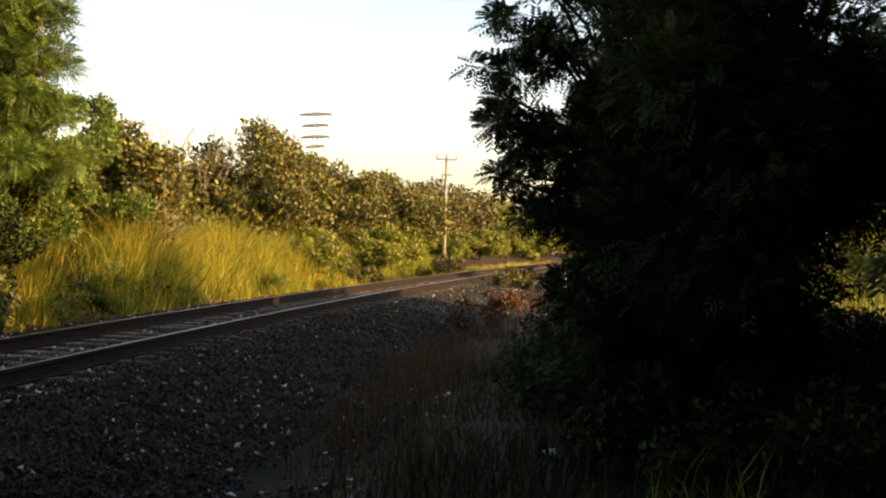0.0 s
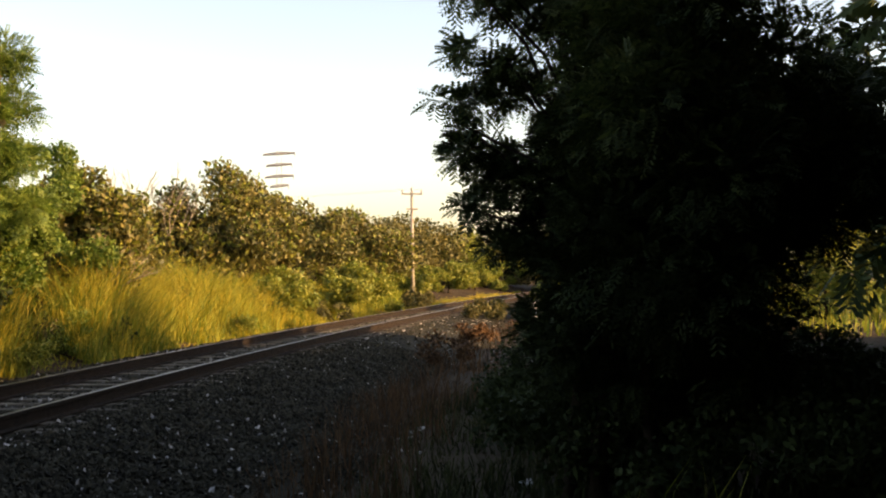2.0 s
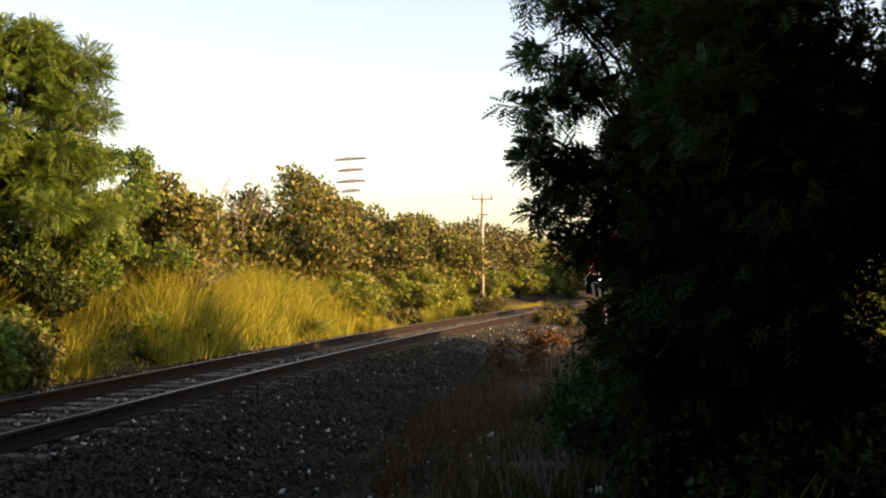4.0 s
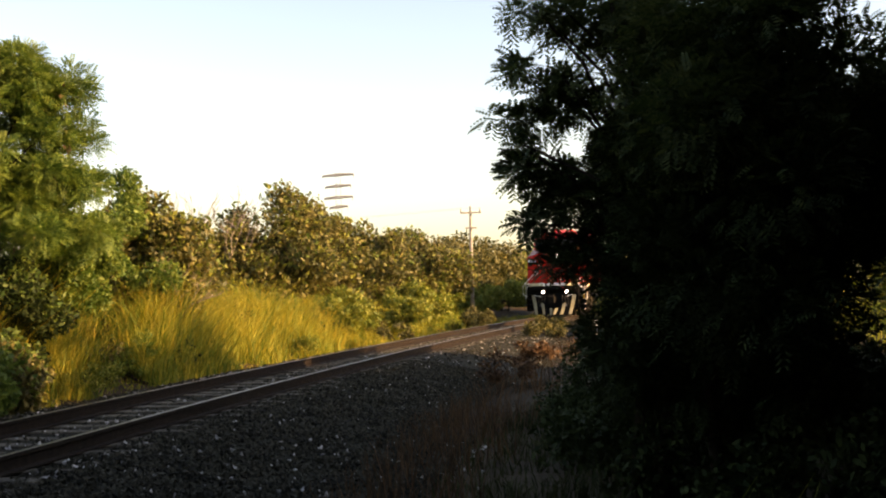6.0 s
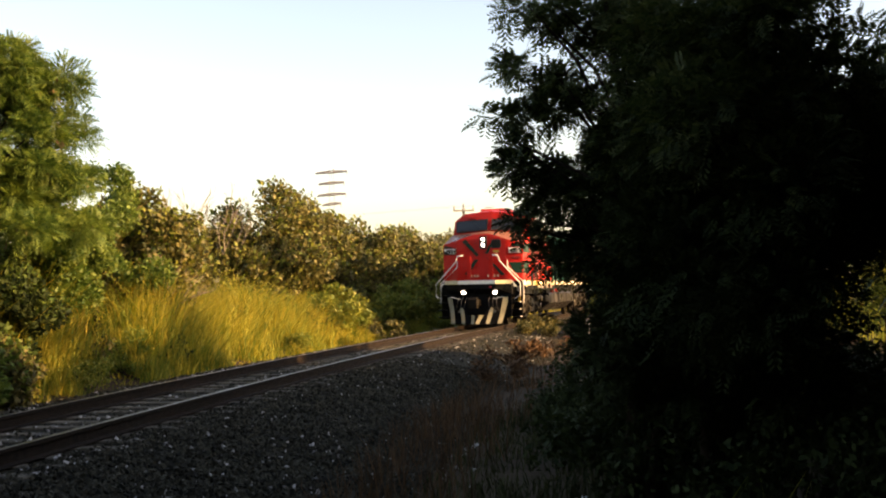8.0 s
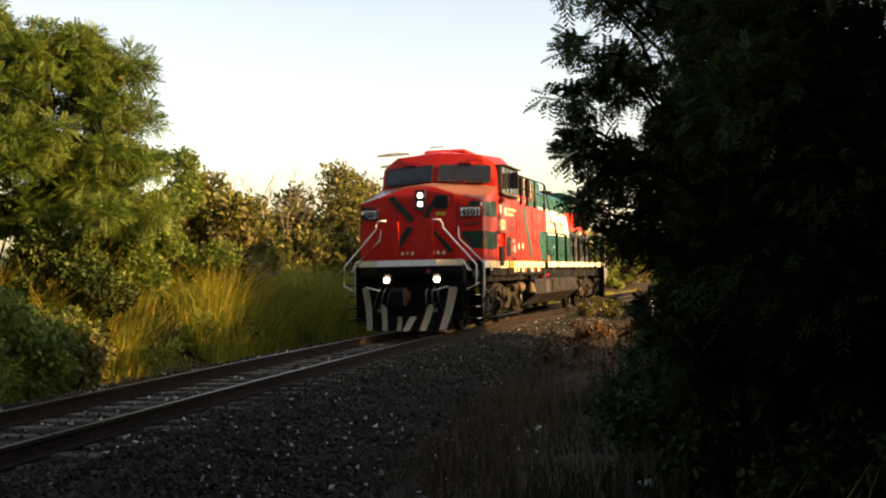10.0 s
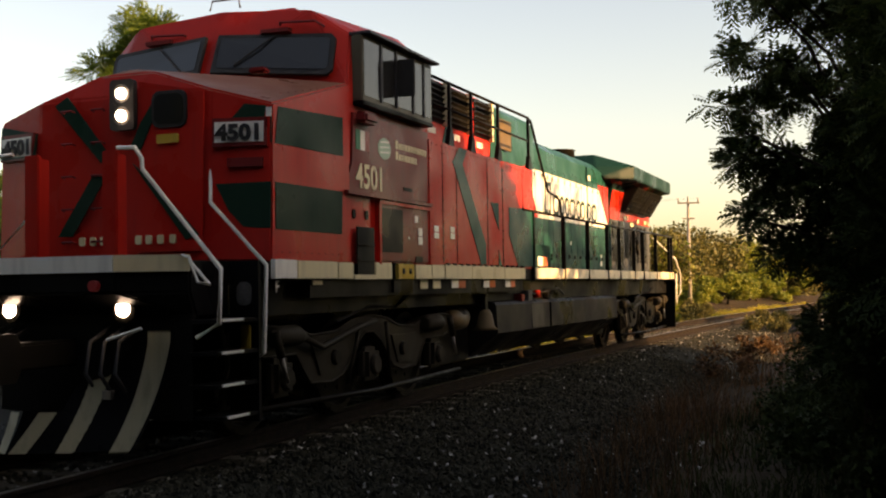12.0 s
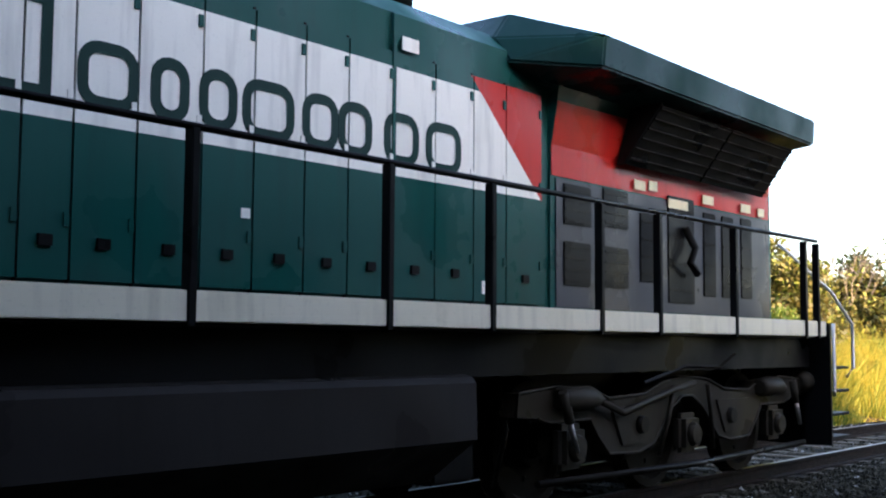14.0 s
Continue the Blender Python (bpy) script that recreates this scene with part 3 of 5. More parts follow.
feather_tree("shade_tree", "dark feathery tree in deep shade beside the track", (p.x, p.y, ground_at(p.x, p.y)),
             (((-0.2, 0, 3.2), (0.6, 1.2, 0.9), 19, 0.34), ((-0.15, 0, 1.7), (0.75, 1.2, 0.9), 16, 0.5), ((0.75, 0.3, 2.5), (0.5, 0.8, 0.6), 6, 0.34), ((1.05, 0.2, 2.5), (0.55, 0.9, 0.6), 13, 0.32), ((0.9, 0.2, 0.7), (0.7, 0.9, 0.4), 8, 0.3)), M_SHADEDLEAF, 13000, 0.16, 5, 0.06, 0.05, 2, above=(3.2, M_SKYLITLEAF))
p = ray(43.0, 8.5)
feather_tree("shade_tree", "dark feathery tree in deep shade beside the track", (p.x, p.y, ground_at(p.x, p.y)),
             (((0, 0, 4.0), (1.8, 1.8, 2.6), 40, 0.8), ((0, 0, 1.4), (1.5, 1.5, 1.0), 12, 0.7)), M_SHADEDLEAF, 3600, 0.36, 7, 0.11, 0.10, 3)
# unseen trees, set and sized for the shadows they throw; two thinned for dapples
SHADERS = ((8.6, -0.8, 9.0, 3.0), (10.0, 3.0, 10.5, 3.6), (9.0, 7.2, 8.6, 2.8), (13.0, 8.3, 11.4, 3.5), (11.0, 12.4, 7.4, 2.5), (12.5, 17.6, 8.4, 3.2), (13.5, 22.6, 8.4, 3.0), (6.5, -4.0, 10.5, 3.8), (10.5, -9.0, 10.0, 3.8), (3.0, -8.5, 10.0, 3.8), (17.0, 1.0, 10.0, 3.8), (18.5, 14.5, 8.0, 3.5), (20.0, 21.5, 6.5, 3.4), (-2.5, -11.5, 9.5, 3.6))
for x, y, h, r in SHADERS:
    feather_tree("unseen_shading_tree", "unseen dark tree placed to shade the track and foreground", (x, y, ground_at(x, y)),
                 (((0, 0, h * 0.58), (r * 0.85, r * 0.85, h * 0.36), 40, r * 0.36), ((0, 0, h * 0.25), (r * 0.8, r * 0.8, h * 0.2), 16, r * 0.34)), M_SHADEDLEAF, 900 if x in (12.5, 13.5) else 6500, 0.6, 5, 0.38, 0.2, 2, group="grove")
# an unseen canopy added over the camera's spot to cut the skylight
for x, y in ((1.6, -2.6), (4.8, 1.4), (-2.0, -5.5)):
    feather_tree("canopy_blocker_tree", "added unseen tree whose high crown blocks the skylight", (x, y, ground_at(x, y)),
                 (((-0.8, 0.2, 6.6), (3.4, 3.0, 1.4), 46, 1.0),), M_SHADEDLEAF, 7000, 0.6, 5, 0.38, 0.2, 1, group="grove")
# unseen trees added across the track, behind the camera's back, to block skylight
for x, y, h in ((-13.5, 3.0, 10.0), (-12.0, -3.0, 11.0), (-12.5, -9.0, 10.5), (-9.0, -15.0, 11.0)):
    feather_tree("sky_blocker_tree", "added unseen tree that blocks skylight from across the track", (x, y, ground_at(x, y)),
                 (((0, 0, h * 0.6), (3.0, 3.0, h * 0.34), 40, 1.3), ((0, 0, h * 0.22), (2.8, 2.8, h * 0.18), 18, 1.2)), M_SHADEDLEAF, 6500, 0.6, 5, 0.38, 0.2, 2, group="grove")
grass_patch("dry_weeds", "brown dry weeds on the shaded slope", M_STRAW, 1500, 9, 19, 3.0, 5.0, 0.6, 0.006, 0.5, keep=-0.1)
grass_patch("dry_weeds", "brown dry weeds along the near ballast edge", M_STRAW, 1400, 19, 44, 2.6, 4.8, 0.55, 0.008, 0.5, keep=0.0)
grass_patch("shade_grass", "grass darkened for the shade of the tree", M_SHADEGRASS, 26000, 1.5, 20, 4.2, 13, 0.32, 0.008, 0.6, keep=-0.5)
# plants in the darkened leaf fill the black below the tree
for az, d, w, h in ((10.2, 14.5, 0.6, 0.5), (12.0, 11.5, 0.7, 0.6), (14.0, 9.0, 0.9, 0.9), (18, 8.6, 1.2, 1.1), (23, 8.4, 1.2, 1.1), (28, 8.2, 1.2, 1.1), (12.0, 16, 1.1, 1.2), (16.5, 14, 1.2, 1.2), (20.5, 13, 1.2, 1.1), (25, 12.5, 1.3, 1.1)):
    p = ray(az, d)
    bush("undergrowth", "low undergrowth in shade-darkened green beneath the tree", (p.x, p.y, ground_at(p.x, p.y)), (w, w, h), M_SHADEDLEAF, 3200, 0.034, 16, 0.28, group="undergrowth")
for y, v, w, h, mt in ((37.0, -2.3, 0.75, 0.6, M_OLIVE), (43.0, 2.1, 0.6, 0.6, M_OLIVE), (44.5, -2.1, 0.5, 0.5, M_LIME), (46.3, -2.0, 0.42, 0.7, M_OLIVE), (47.2, -2.05, 0.42, 0.85, M_OLIVE), (48.2, -2.0, 0.42, 0.8, M_OLIVE), (49.4, -2.05, 0.45, 0.9, M_OLIVE), (50.6, -2.0, 0.42, 0.7, M_OLIVE), (41.0, 2.5, 0.5, 0.5, M_OLIVE), (39.5, 1.9, 0.35, 0.5, M_OLIVE), (41.8, 1.85, 0.4, 0.6, M_OLIVE), (45.0, 1.9, 0.4, 0.55, M_OLIVE), (31.0, 3.2, 0.6, 0.6, M_STRAW), (24.0, 3.7, 0.7, 0.7, M_STRAW)):
    q = on_track(y, v, 0)
    bush("trackside_weed", "small ragged weed growing beside the rails", (q.x, q.y, float(np.interp(v, [p_[0] for p_ in prof], [p_[1] for p_ in prof]))), (w, w, h), mt, 700, 0.05, 10, 0.2, category="weed", group="weeds along the rails")


def litter(y, v, s):
    """A crumpled pale scrap on the ballast."""
    bm = bmesh.new()
    bmesh.ops.create_icosphere(bm, subdivisions=2, radius=s)
    for vt in bm.verts:
        vt.co *= 1 + 0.5 * noise.noise(vt.co * 9 / s * 0.2)
        vt.co.z *= 0.55
    ob = part("litter", bm, M_WHITEPOST, None)
    q = on_track(y, v, 0)
    ob.location = (q.x, q.y, ground_at(q.x, q.y) + s * 0.4)
    tagged(ob, "crumpled pale scrap lying on the shaded slope", "litter")


grass_patch("grass_tuft", "thin pale green blades in the shade", M_GREENGRASS, 60, 7.4, 8.5, 6.2, 7.2, 0.75, 0.008, 0.8)
litter(10.6, 5.9, 0.06)
litter(6.9, 5.6, 0.07)

# ---- locomotive ----
# its own space: u back from the front platform, v towards the camera's side, w up from the rail head
def paint(name, c, rough=0.42, dirt=0.35, fade=0.25):
    """Faded, dusty enamel: colour, soft stains, streaks that run down, a fine orange-peel."""
    m = bpy.data.materials.new(name)
    m.use_nodes = True
    nt = m.node_tree
    b = nt.nodes["Principled BSDF"]
    co, mp = nt.nodes.new("ShaderNodeTexCoord"), nt.nodes.new("ShaderNodeMapping")
    mp.inputs["Scale"].default_value = (5.0, 5.0, 0.5)
    n1, n2, n3 = [nt.nodes.new("ShaderNodeTexNoise") for _ in range(3)]
    n1.inputs["Scale"].default_value, n2.inputs["Scale"].default_value, n3.inputs["Scale"].default_value = 1.3, 2.2, 45
    n1.inputs["Detail"].default_value = n2.inputs["Detail"].default_value = 6
    nt.links.new(co.outputs["Object"], n1.inputs["Vector"])
    nt.links.new(co.outputs["Object"], mp.inputs["Vector"])
    nt.links.new(mp.outputs[0], n2.inputs["Vector"])
    nt.links.new(co.outputs["Object"], n3.inputs["Vector"])

    def mix(fac, a, bcol):
        x = nt.nodes.new("ShaderNodeMix")
        x.data_type = "RGBA"
        nt.links.new(fac, x.inputs[0])
        if isinstance(a, tuple):
            x.inputs[6].default_value = (*a, 1)
        else:
            nt.links.new(a, x.inputs[6])
        x.inputs[7].default_value = (*bcol, 1)
        return x.outputs[2]

    def ramp(src, lo, hi, top):
        r = nt.nodes.new("ShaderNodeMapRange")
        r.inputs[1].default_value, r.inputs[2].default_value, r.inputs[4].default_value = lo, hi, top
        nt.links.new(src, r.inputs[0])
        return r.outputs[0]
    g = sum(c) / 3
    pale = tuple(min(1, x * 0.8 + g * 0.25 + 0.03 * min(1, g / 0.08)) for x in c)
    dark = tuple(x * 0.45 + 0.012 * min(1, g / 0.05) for x in c)
    k = mix(ramp(n1.outputs[0], 0.4, 0.75, fade), c, pale)
    k = mix(ramp(n2.outputs[0], 0.5, 0.8, dirt), k, dark)
    k = mix(ramp(n3.outputs[0], 0.62, 0.7, 0.14), k, dark)
    nt.links.new(k, b.inputs["Base Color"])
    nt.links.new(ramp(n1.outputs[0], 0.2, 0.9, rough * 1.6), b.inputs["Roughness"])
    bp = nt.nodes.new("ShaderNodeBump")
    bp.inputs["Strength"].default_value, bp.inputs["Distance"].default_value = 0.12, 0.01
    nt.links.new(n1.outputs[0], bp.inputs["Height"])
    nt.links.new(bp.outputs[0], b.inputs["Normal"])
    b.inputs["Specular IOR Level"].default_value = 0.05 if max(c) < 0.05 else 0.11
    return m


STRIPE = paint("scuffed_white_stripe", (0.50, 0.47, 0.32), 0.6, 0.7)
NOSEGREEN = paint("weathered_dark_green_enamel", (0.010, 0.036, 0.024), 0.6, 0.4, 0.2)
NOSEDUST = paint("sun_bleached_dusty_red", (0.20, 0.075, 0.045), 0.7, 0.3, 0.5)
DUST = paint("road_dust_on_castings", (0.030, 0.0255, 0.018), 0.75, 0.6, 0.5)
OLIVEGREY = paint("dusty_olive_grey_frame", (0.10, 0.088, 0.06), 0.5)
RED = paint("red_enamel", (0.48, 0.02, 0.014), 0.5, fade=0.12)
DEEPGREEN = paint("deep_green_enamel", (0.004, 0.028, 0.025), 0.55, fade=0.12)
MAROON = paint("dull_maroon_enamel", (0.17, 0.018, 0.018), 0.5)
GREEN = paint("dark_green_enamel", (0.006, 0.064, 0.053), 0.55, fade=0.12)
CREAM = paint("cream_white_enamel", (0.70, 0.61, 0.38), 0.55, 0.4)
WHITE = paint("white_enamel", (0.82, 0.80, 0.72), 0.45, 0.5)
GREY = paint("dark_grey_enamel", (0.055, 0.058, 0.065), 0.55)
BLACK = paint("grimy_black", (0.007, 0.007, 0.007), 0.6)
GRIME = paint("dusty_running_gear", (0.012, 0.0105, 0.008), 0.7)
TANKBLACK = paint("dusty_black_tank", (0.022, 0.0195, 0.018), 0.6)
TANKPATCH = paint("bare_grey_patch", (0.052, 0.046, 0.040), 0.6)
TAN = paint("dusty_tan_screen", (0.12, 0.085, 0.045), 0.7)
SILLWHITE = paint("weathered_cream_enamel", (0.72, 0.66, 0.50), 0.5, 0.4)
ORANGE = paint("orange_label", (0.6, 0.14, 0.06), 0.5)
YELLOW = paint("yellow_plate", (0.5, 0.33, 0.06), 0.5)
NAMEPAINT = paint("worn_green_decal", (0.016, 0.042, 0.036), 0.6, 0.5, 0.5)
FLAGGREEN = paint("flag_green", (0.02, 0.17, 0.085), 0.5)
FLAGRED = paint("faded_flag_red", (0.32, 0.05, 0.045), 0.5)
PALEGREEN = paint("pale_green_decal", (0.30, 0.46, 0.34), 0.5)
STEEL = material("worn_steel", (0.16, 0.15, 0.14), (0.3, 0.28, 0.26), 6, 0.45, 0.8, 0.05)
RUBBER = material("black_rubber", (0.012, 0.012, 0.012), (0.025, 0.025, 0.025), 8, 0.7)
LAMP_ON = glow("lit_lamp", (1.0, 0.86, 0.76), 9.0)
LAMP_RED = glow("red_marker_lens", (0.22, 0.008, 0.012), 0.02)
GLASS = bpy.data.materials.new("dark_window_glass")
GLASS.use_nodes = True
gb = GLASS.node_tree.nodes["Principled BSDF"]
gb.inputs["Base Color"].default_value, gb.inputs["Roughness"].default_value = (0.016, 0.018, 0.019, 1), 0.06
gb.inputs["Specular IOR Level"].default_value = 0.5

loco = thing("locomotive", "red, green and white diesel locomotive rolling with lit headlights", "locomotive")


def P(u, v, w):
    return Vector((u, -v, w))


def lp(name, bm, mat, parent=None, label=""):
    return part(name, bm, mat, parent or loco, label)


def boxed(u0, u1, v0, v1, w0, w1, bevel=0.0, bm=None):
    bm = bm or bmesh.new()
    r = bmesh.ops.create_cube(bm, size=1, matrix=Matrix.Translation(P((u0 + u1) / 2, (v0 + v1) / 2, (w0 + w1) / 2)) @ Matrix.Diagonal((u1 - u0, abs(v1 - v0), w1 - w0, 1)))
    if bevel:
        ed = list({e for v in r["verts"] for e in v.link_edges})
        bmesh.ops.bevel(bm, geom=ed, offset=bevel, segments=2, affect="EDGES")
    return bm


def slab(pts, thick=0.004, away=None, bm=None):
    """A thin plate on a flat polygon of places, raised towards away."""
    bm = bm or bmesh.new()
    pts = [P(*p) for p in pts]
    n = Vector((0, 0, 0))
    for a, b in zip(pts, pts[1:] + pts[:1]):
        n += a.cross(b)
    n.normalize()
    if n.dot(away or Vector((0, -1, 0))) < 0:
        n = -n
    lo, hi = [bm.verts.new(p - n * 0.004) for p in pts], [bm.verts.new(p + n * thick) for p in pts]
    bm.faces.new(lo)
    bm.faces.new(hi)
    for i in range(len(pts)):
        j = (i + 1) % len(pts)
        bm.faces.new((lo[i], lo[j], hi[j], hi[i]))
    bmesh.ops.recalc_face_normals(bm, faces=bm.faces[:])
    return bm


def side(poly, v=1.5, thick=0.004):
    return slab([(u, v, w) for u, w in poly], thick)


def rect(u0, u1, w0, w1):
    return [(u0, w0), (u1, w0), (u1, w1), (u0, w1)]


def hulled(pts, mirror=True):
    bm = bmesh.new()
    for u, v, w in pts:
        bm.verts.new(P(u, v, w))
        if mirror and v:
            bm.verts.new(P(u, -v, w))
    bmesh.ops.convex_hull(bm, input=bm.verts[:])
    bmesh.ops.dissolve_limit(bm, angle_limit=0.02, verts=bm.verts[:], edges=bm.edges[:])
    bmesh.ops.recalc_face_normals(bm, faces=bm.faces[:])
    bmesh.ops.bevel(bm, geom=bm.edges[:], offset=0.018, segments=2, affect="EDGES")
    return bm


def piped(pts, r=0.019, sides=7):
    return tube(bmesh.new(), [P(*p) for p in pts], r, sides)


def swept(poly, v0, v1, bm=None):
    """A (u, w) outline carried from v0 to v1."""
    bm = bm or bmesh.new()
    a, b = [bm.verts.new(P(u, v0, w)) for u, w in poly], [bm.verts.new(P(u, v1, w)) for u, w in poly]
    bm.faces.new(a)
    bm.faces.new(b)
    for i in range(len(poly)):
        j = (i + 1) % len(poly)
        bm.faces.new((a[i], a[j], b[j], b[i]))
    bmesh.ops.recalc_face_normals(bm, faces=bm.faces[:])
    return bm


def lengthwise(poly, u0, u1):
    """A (v, w) outline carried from u0 to u1."""
    bm = bmesh.new()
    a, b = [bm.verts.new(P(u0, v, w)) for v, w in poly], [bm.verts.new(P(u1, v, w)) for v, w in poly]
    bm.faces.new(a)
    bm.faces.new(b)
    for i in range(len(poly)):
        j = (i + 1) % len(poly)
        bm.faces.new((a[i], a[j], b[j], b[i]))
    bmesh.ops.recalc_face_normals(bm, faces=bm.faces[:])
    return bm


def lettered(name, text, height, place, mat, turn, label="", width=1.0, bold=0.03):
    """Characters one by one, each a mesh of its own, in the built-in font."""
    def glyphs(chars):
        cu = bpy.data.curves.new(name, "FONT")
        cu.body, cu.size, cu.extrude, cu.offset = chars, height * 1.42, 0.003, bold * height
        cu.resolution_u = 3
        tmp = bpy.data.objects.new(name, cu)
        scene.collection.objects.link(tmp)
        me = bpy.data.meshes.new_from_object(tmp.evaluated_get(bpy.context.evaluated_depsgraph_get()))
        bpy.data.objects.remove(tmp)
        return me
    right = [max(v.co.x for v in glyphs(n).vertices) for n in ("0", "00")]
    step = right[1] - right[0]
    for k, ch in enumerate(text):
        me = glyphs(ch)
        me.materials.clear()
        me.materials.append(mat)
        ob = new(name, me)
        ob.parent = loco
        ob.matrix_basis = Matrix.Translation(P(*place)) @ turn @ Matrix.Diagonal((width, 1, 1, 1)) @ Matrix.Translation((k * step, 0, 0))
        tagged(ob, label)


FACE_SIDE = pose(0, 0, 0, 90, 0, 0)          # reads towards +u on the camera's side

# platform and underframe
lp("underframe", lengthwise([(-1.3, 1.12), (1.3, 1.12), (1.3, 1.43), (1.46, 1.44), (1.46, 1.6), (-1.46, 1.6), (-1.46, 1.44), (-1.3, 1.43)], 1.1, 21.2), BLACK)
lp("front_platform", hulled([(0.02, 0.68, 1.34), (0.02, 0.68, 1.6), (0.3, 1.2, 1.34), (0.3, 1.2, 1.6), (1.12, 1.2, 1.14), (1.12, 1.2, 1.6), (0.4, 1.2, 1.14)]), BLACK)
for a, b, n_, m_ in (((0.01, -0.68), (0.01, 0.68), "platform_edge", WHITE), ((0.01, 0.68), (0.29, 1.21), "platform_edge", CREAM), ((0.01, -0.68), (0.29, -1.21), "platform_edge", CREAM)):
    lp(n_, slab([(a[0], a[1], 1.51), (b[0], b[1], 1.51), (b[0], b[1], 1.645), (a[0], a[1], 1.645)], 0.02, Vector((-1, 0, 0))), m_, label="chipped white platform edge")
SILL = ((1.14, 1.54, WHITE), (1.56, 2.36, CREAM), (2.38, 2.72, CREAM), (3.24, 3.66, CREAM), (3.83, 4.27, YELLOW), (4.32, 4.8, CREAM), (4.82, 5.23, CREAM), (5.25, 6.19, CREAM), (6.21, 7.53, CREAM), (7.55, 8.52, CREAM))
for a, b, m_ in SILL:
    lp("sill_panel", boxed(a, b, 1.40, 1.5 + random.uniform(0, 0.008), 1.445, 1.615 + random.uniform(-0.01, 0.008), 0.006), m_)
for a, b in ((9.03, 10.75), (10.77, 12.4), (12.42, 13.93), (13.95, 15.0), (15.02, 16.44), (16.46, 17.4), (17.42, 18.9), (18.92, 20.6), (20.62, 21.2)):
    lp("sill_panel", boxed(a, b, 1.40, 1.5, 1.455, 1.62, 0.006), SILLWHITE)
    lp("sill_panel", boxed(a, b, -1.5, -1.40, 1.455, 1.62, 0.006), WHITE)
lp("sill_panel", boxed(1.14, 9.0, -1.5, -1.40, 1.455, 1.62, 0.006), WHITE)
lp("jack_pad", boxed(3.78, 4.31, 1.36, 1.47, 1.3, 1.62), BLACK)
for u in (3.96, 4.15):
    lp("jack_slot", side(rect(u - 0.03, u + 0.03, 1.5, 1.56), 1.512), BLACK)
lp("skirt", boxed(1.9, 8.52, 1.36, 1.44, 1.27, 1.445), GRIME)
for a, b, m_ in ((4.57, 4.79, CREAM), (4.97, 5.2, CREAM), (5.58, 5.82, WHITE), (5.83, 6.07, ORANGE), (6.77, 7.01, WHITE), (7.02, 7.26, ORANGE), (7.72, 7.94, WHITE), (7.95, 8.16, ORANGE)):
    lp("label_plate", side(rect(a, b, 1.335, 1.44), 1.452, 0.006), m_)
lp("label_plate", side(rect(1.93, 2.12, 1.39, 1.43), 1.452, 0.006), CREAM)
lettered("side_letter", "F", 0.1, (1.22, 1.46, 1.33), WHITE, FACE_SIDE)
for k in range(14):
    lp("bolt_tab", boxed(5.3 + k * 0.235, 5.4 + k * 0.235, 1.48, 1.512, 1.61, 1.636), BLACK)

# nose
A, B = (1.02, 0.93), (1.15, 1.48)
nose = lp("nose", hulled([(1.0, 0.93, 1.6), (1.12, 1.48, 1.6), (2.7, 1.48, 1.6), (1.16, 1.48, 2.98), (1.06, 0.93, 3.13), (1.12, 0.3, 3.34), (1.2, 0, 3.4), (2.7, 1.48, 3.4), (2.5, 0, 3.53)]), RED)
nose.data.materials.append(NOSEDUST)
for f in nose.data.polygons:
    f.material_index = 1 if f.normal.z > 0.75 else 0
fr = Vector((-1, 0, 0))


def facet(s, w):
    """A place on the near chamfer of the nose: s runs 0 to 1 across it."""
    lean = 0.045 * (w - 1.6) / 1.4
    return (A[0] - 0.02 + (B[0] - A[0] - 0.0) * s + lean, A[1] + (B[1] - A[1]) * s, w)


lp("livery_patch", slab([facet(0.98, 2.95), facet(0.55, 2.98), facet(0.12, 2.72), facet(0.3, 2.66), facet(0.98, 2.63)], 0.012, Vector((-1, -0.3, 0))), NOSEGREEN, label="green livery patch")
lp("livery_patch", slab([facet(0.98, 2.29), facet(0.10, 2.28), facet(0.30, 2.05), facet(0.55, 1.90), facet(0.98, 1.88)], 0.012, Vector((-1, -0.3, 0))), NOSEGREEN, label="green livery patch")
lp("livery_patch", side([(1.2, 2.63), (2.54, 2.65), (2.54, 3.03), (1.26, 2.96)], 1.482), NOSEGREEN, label="green livery patch")
lp("livery_patch", side([(1.2, 1.88), (2.5, 1.88), (2.52, 2.3), (1.2, 2.29)], 1.482), NOSEGREEN, label="green livery patch")
lp("far_patch", slab([(1.0, -0.95, 2.62), (1.1, -1.44, 2.62), (1.13, -1.44, 2.94), (1.04, -0.95, 2.84)], 0.012, Vector((-1, 0.3, 0))), NOSEGREEN)
lp("nose_sticker", slab([facet(0.9, 2.86), facet(0.98, 2.86), facet(0.98, 2.94), facet(0.9, 2.94)], 0.018, fr), WHITE)
# number boards
for sgn in (1, -1):
    f = (lambda s, w, sg=sgn: (facet(s, w)[0], sg * facet(s, w)[1], w))
    aw = Vector((-1, -0.25 * sgn, 0))
    lp("number_board", slab([f(0.06, 2.60), f(0.92, 2.60), f(0.92, 2.85), f(0.06, 2.85)], 0.05, aw), MAROON)
    lp("number_glass", slab([f(0.10, 2.635), f(0.88, 2.635), f(0.88, 2.815), f(0.10, 2.815)], 0.056, aw), WHITE)
    ang = math.degrees(math.atan2(B[0] - A[0], B[1] - A[1])) * sgn
    q = f(0.16 if sgn > 0 else 0.82, 2.655)
    lettered("road_number", "4501", 0.135, (q[0] - 0.075, q[1], q[2]), RUBBER, pose(0, 0, 0, 90, 0, -90 + ang), width=1.1, bold=0.065)
lp("grille_box", slab([facet(0.3, 2.42), facet(0.86, 2.42), facet(0.86, 2.5), facet(0.3, 2.5)], 0.05, fr), MAROON)
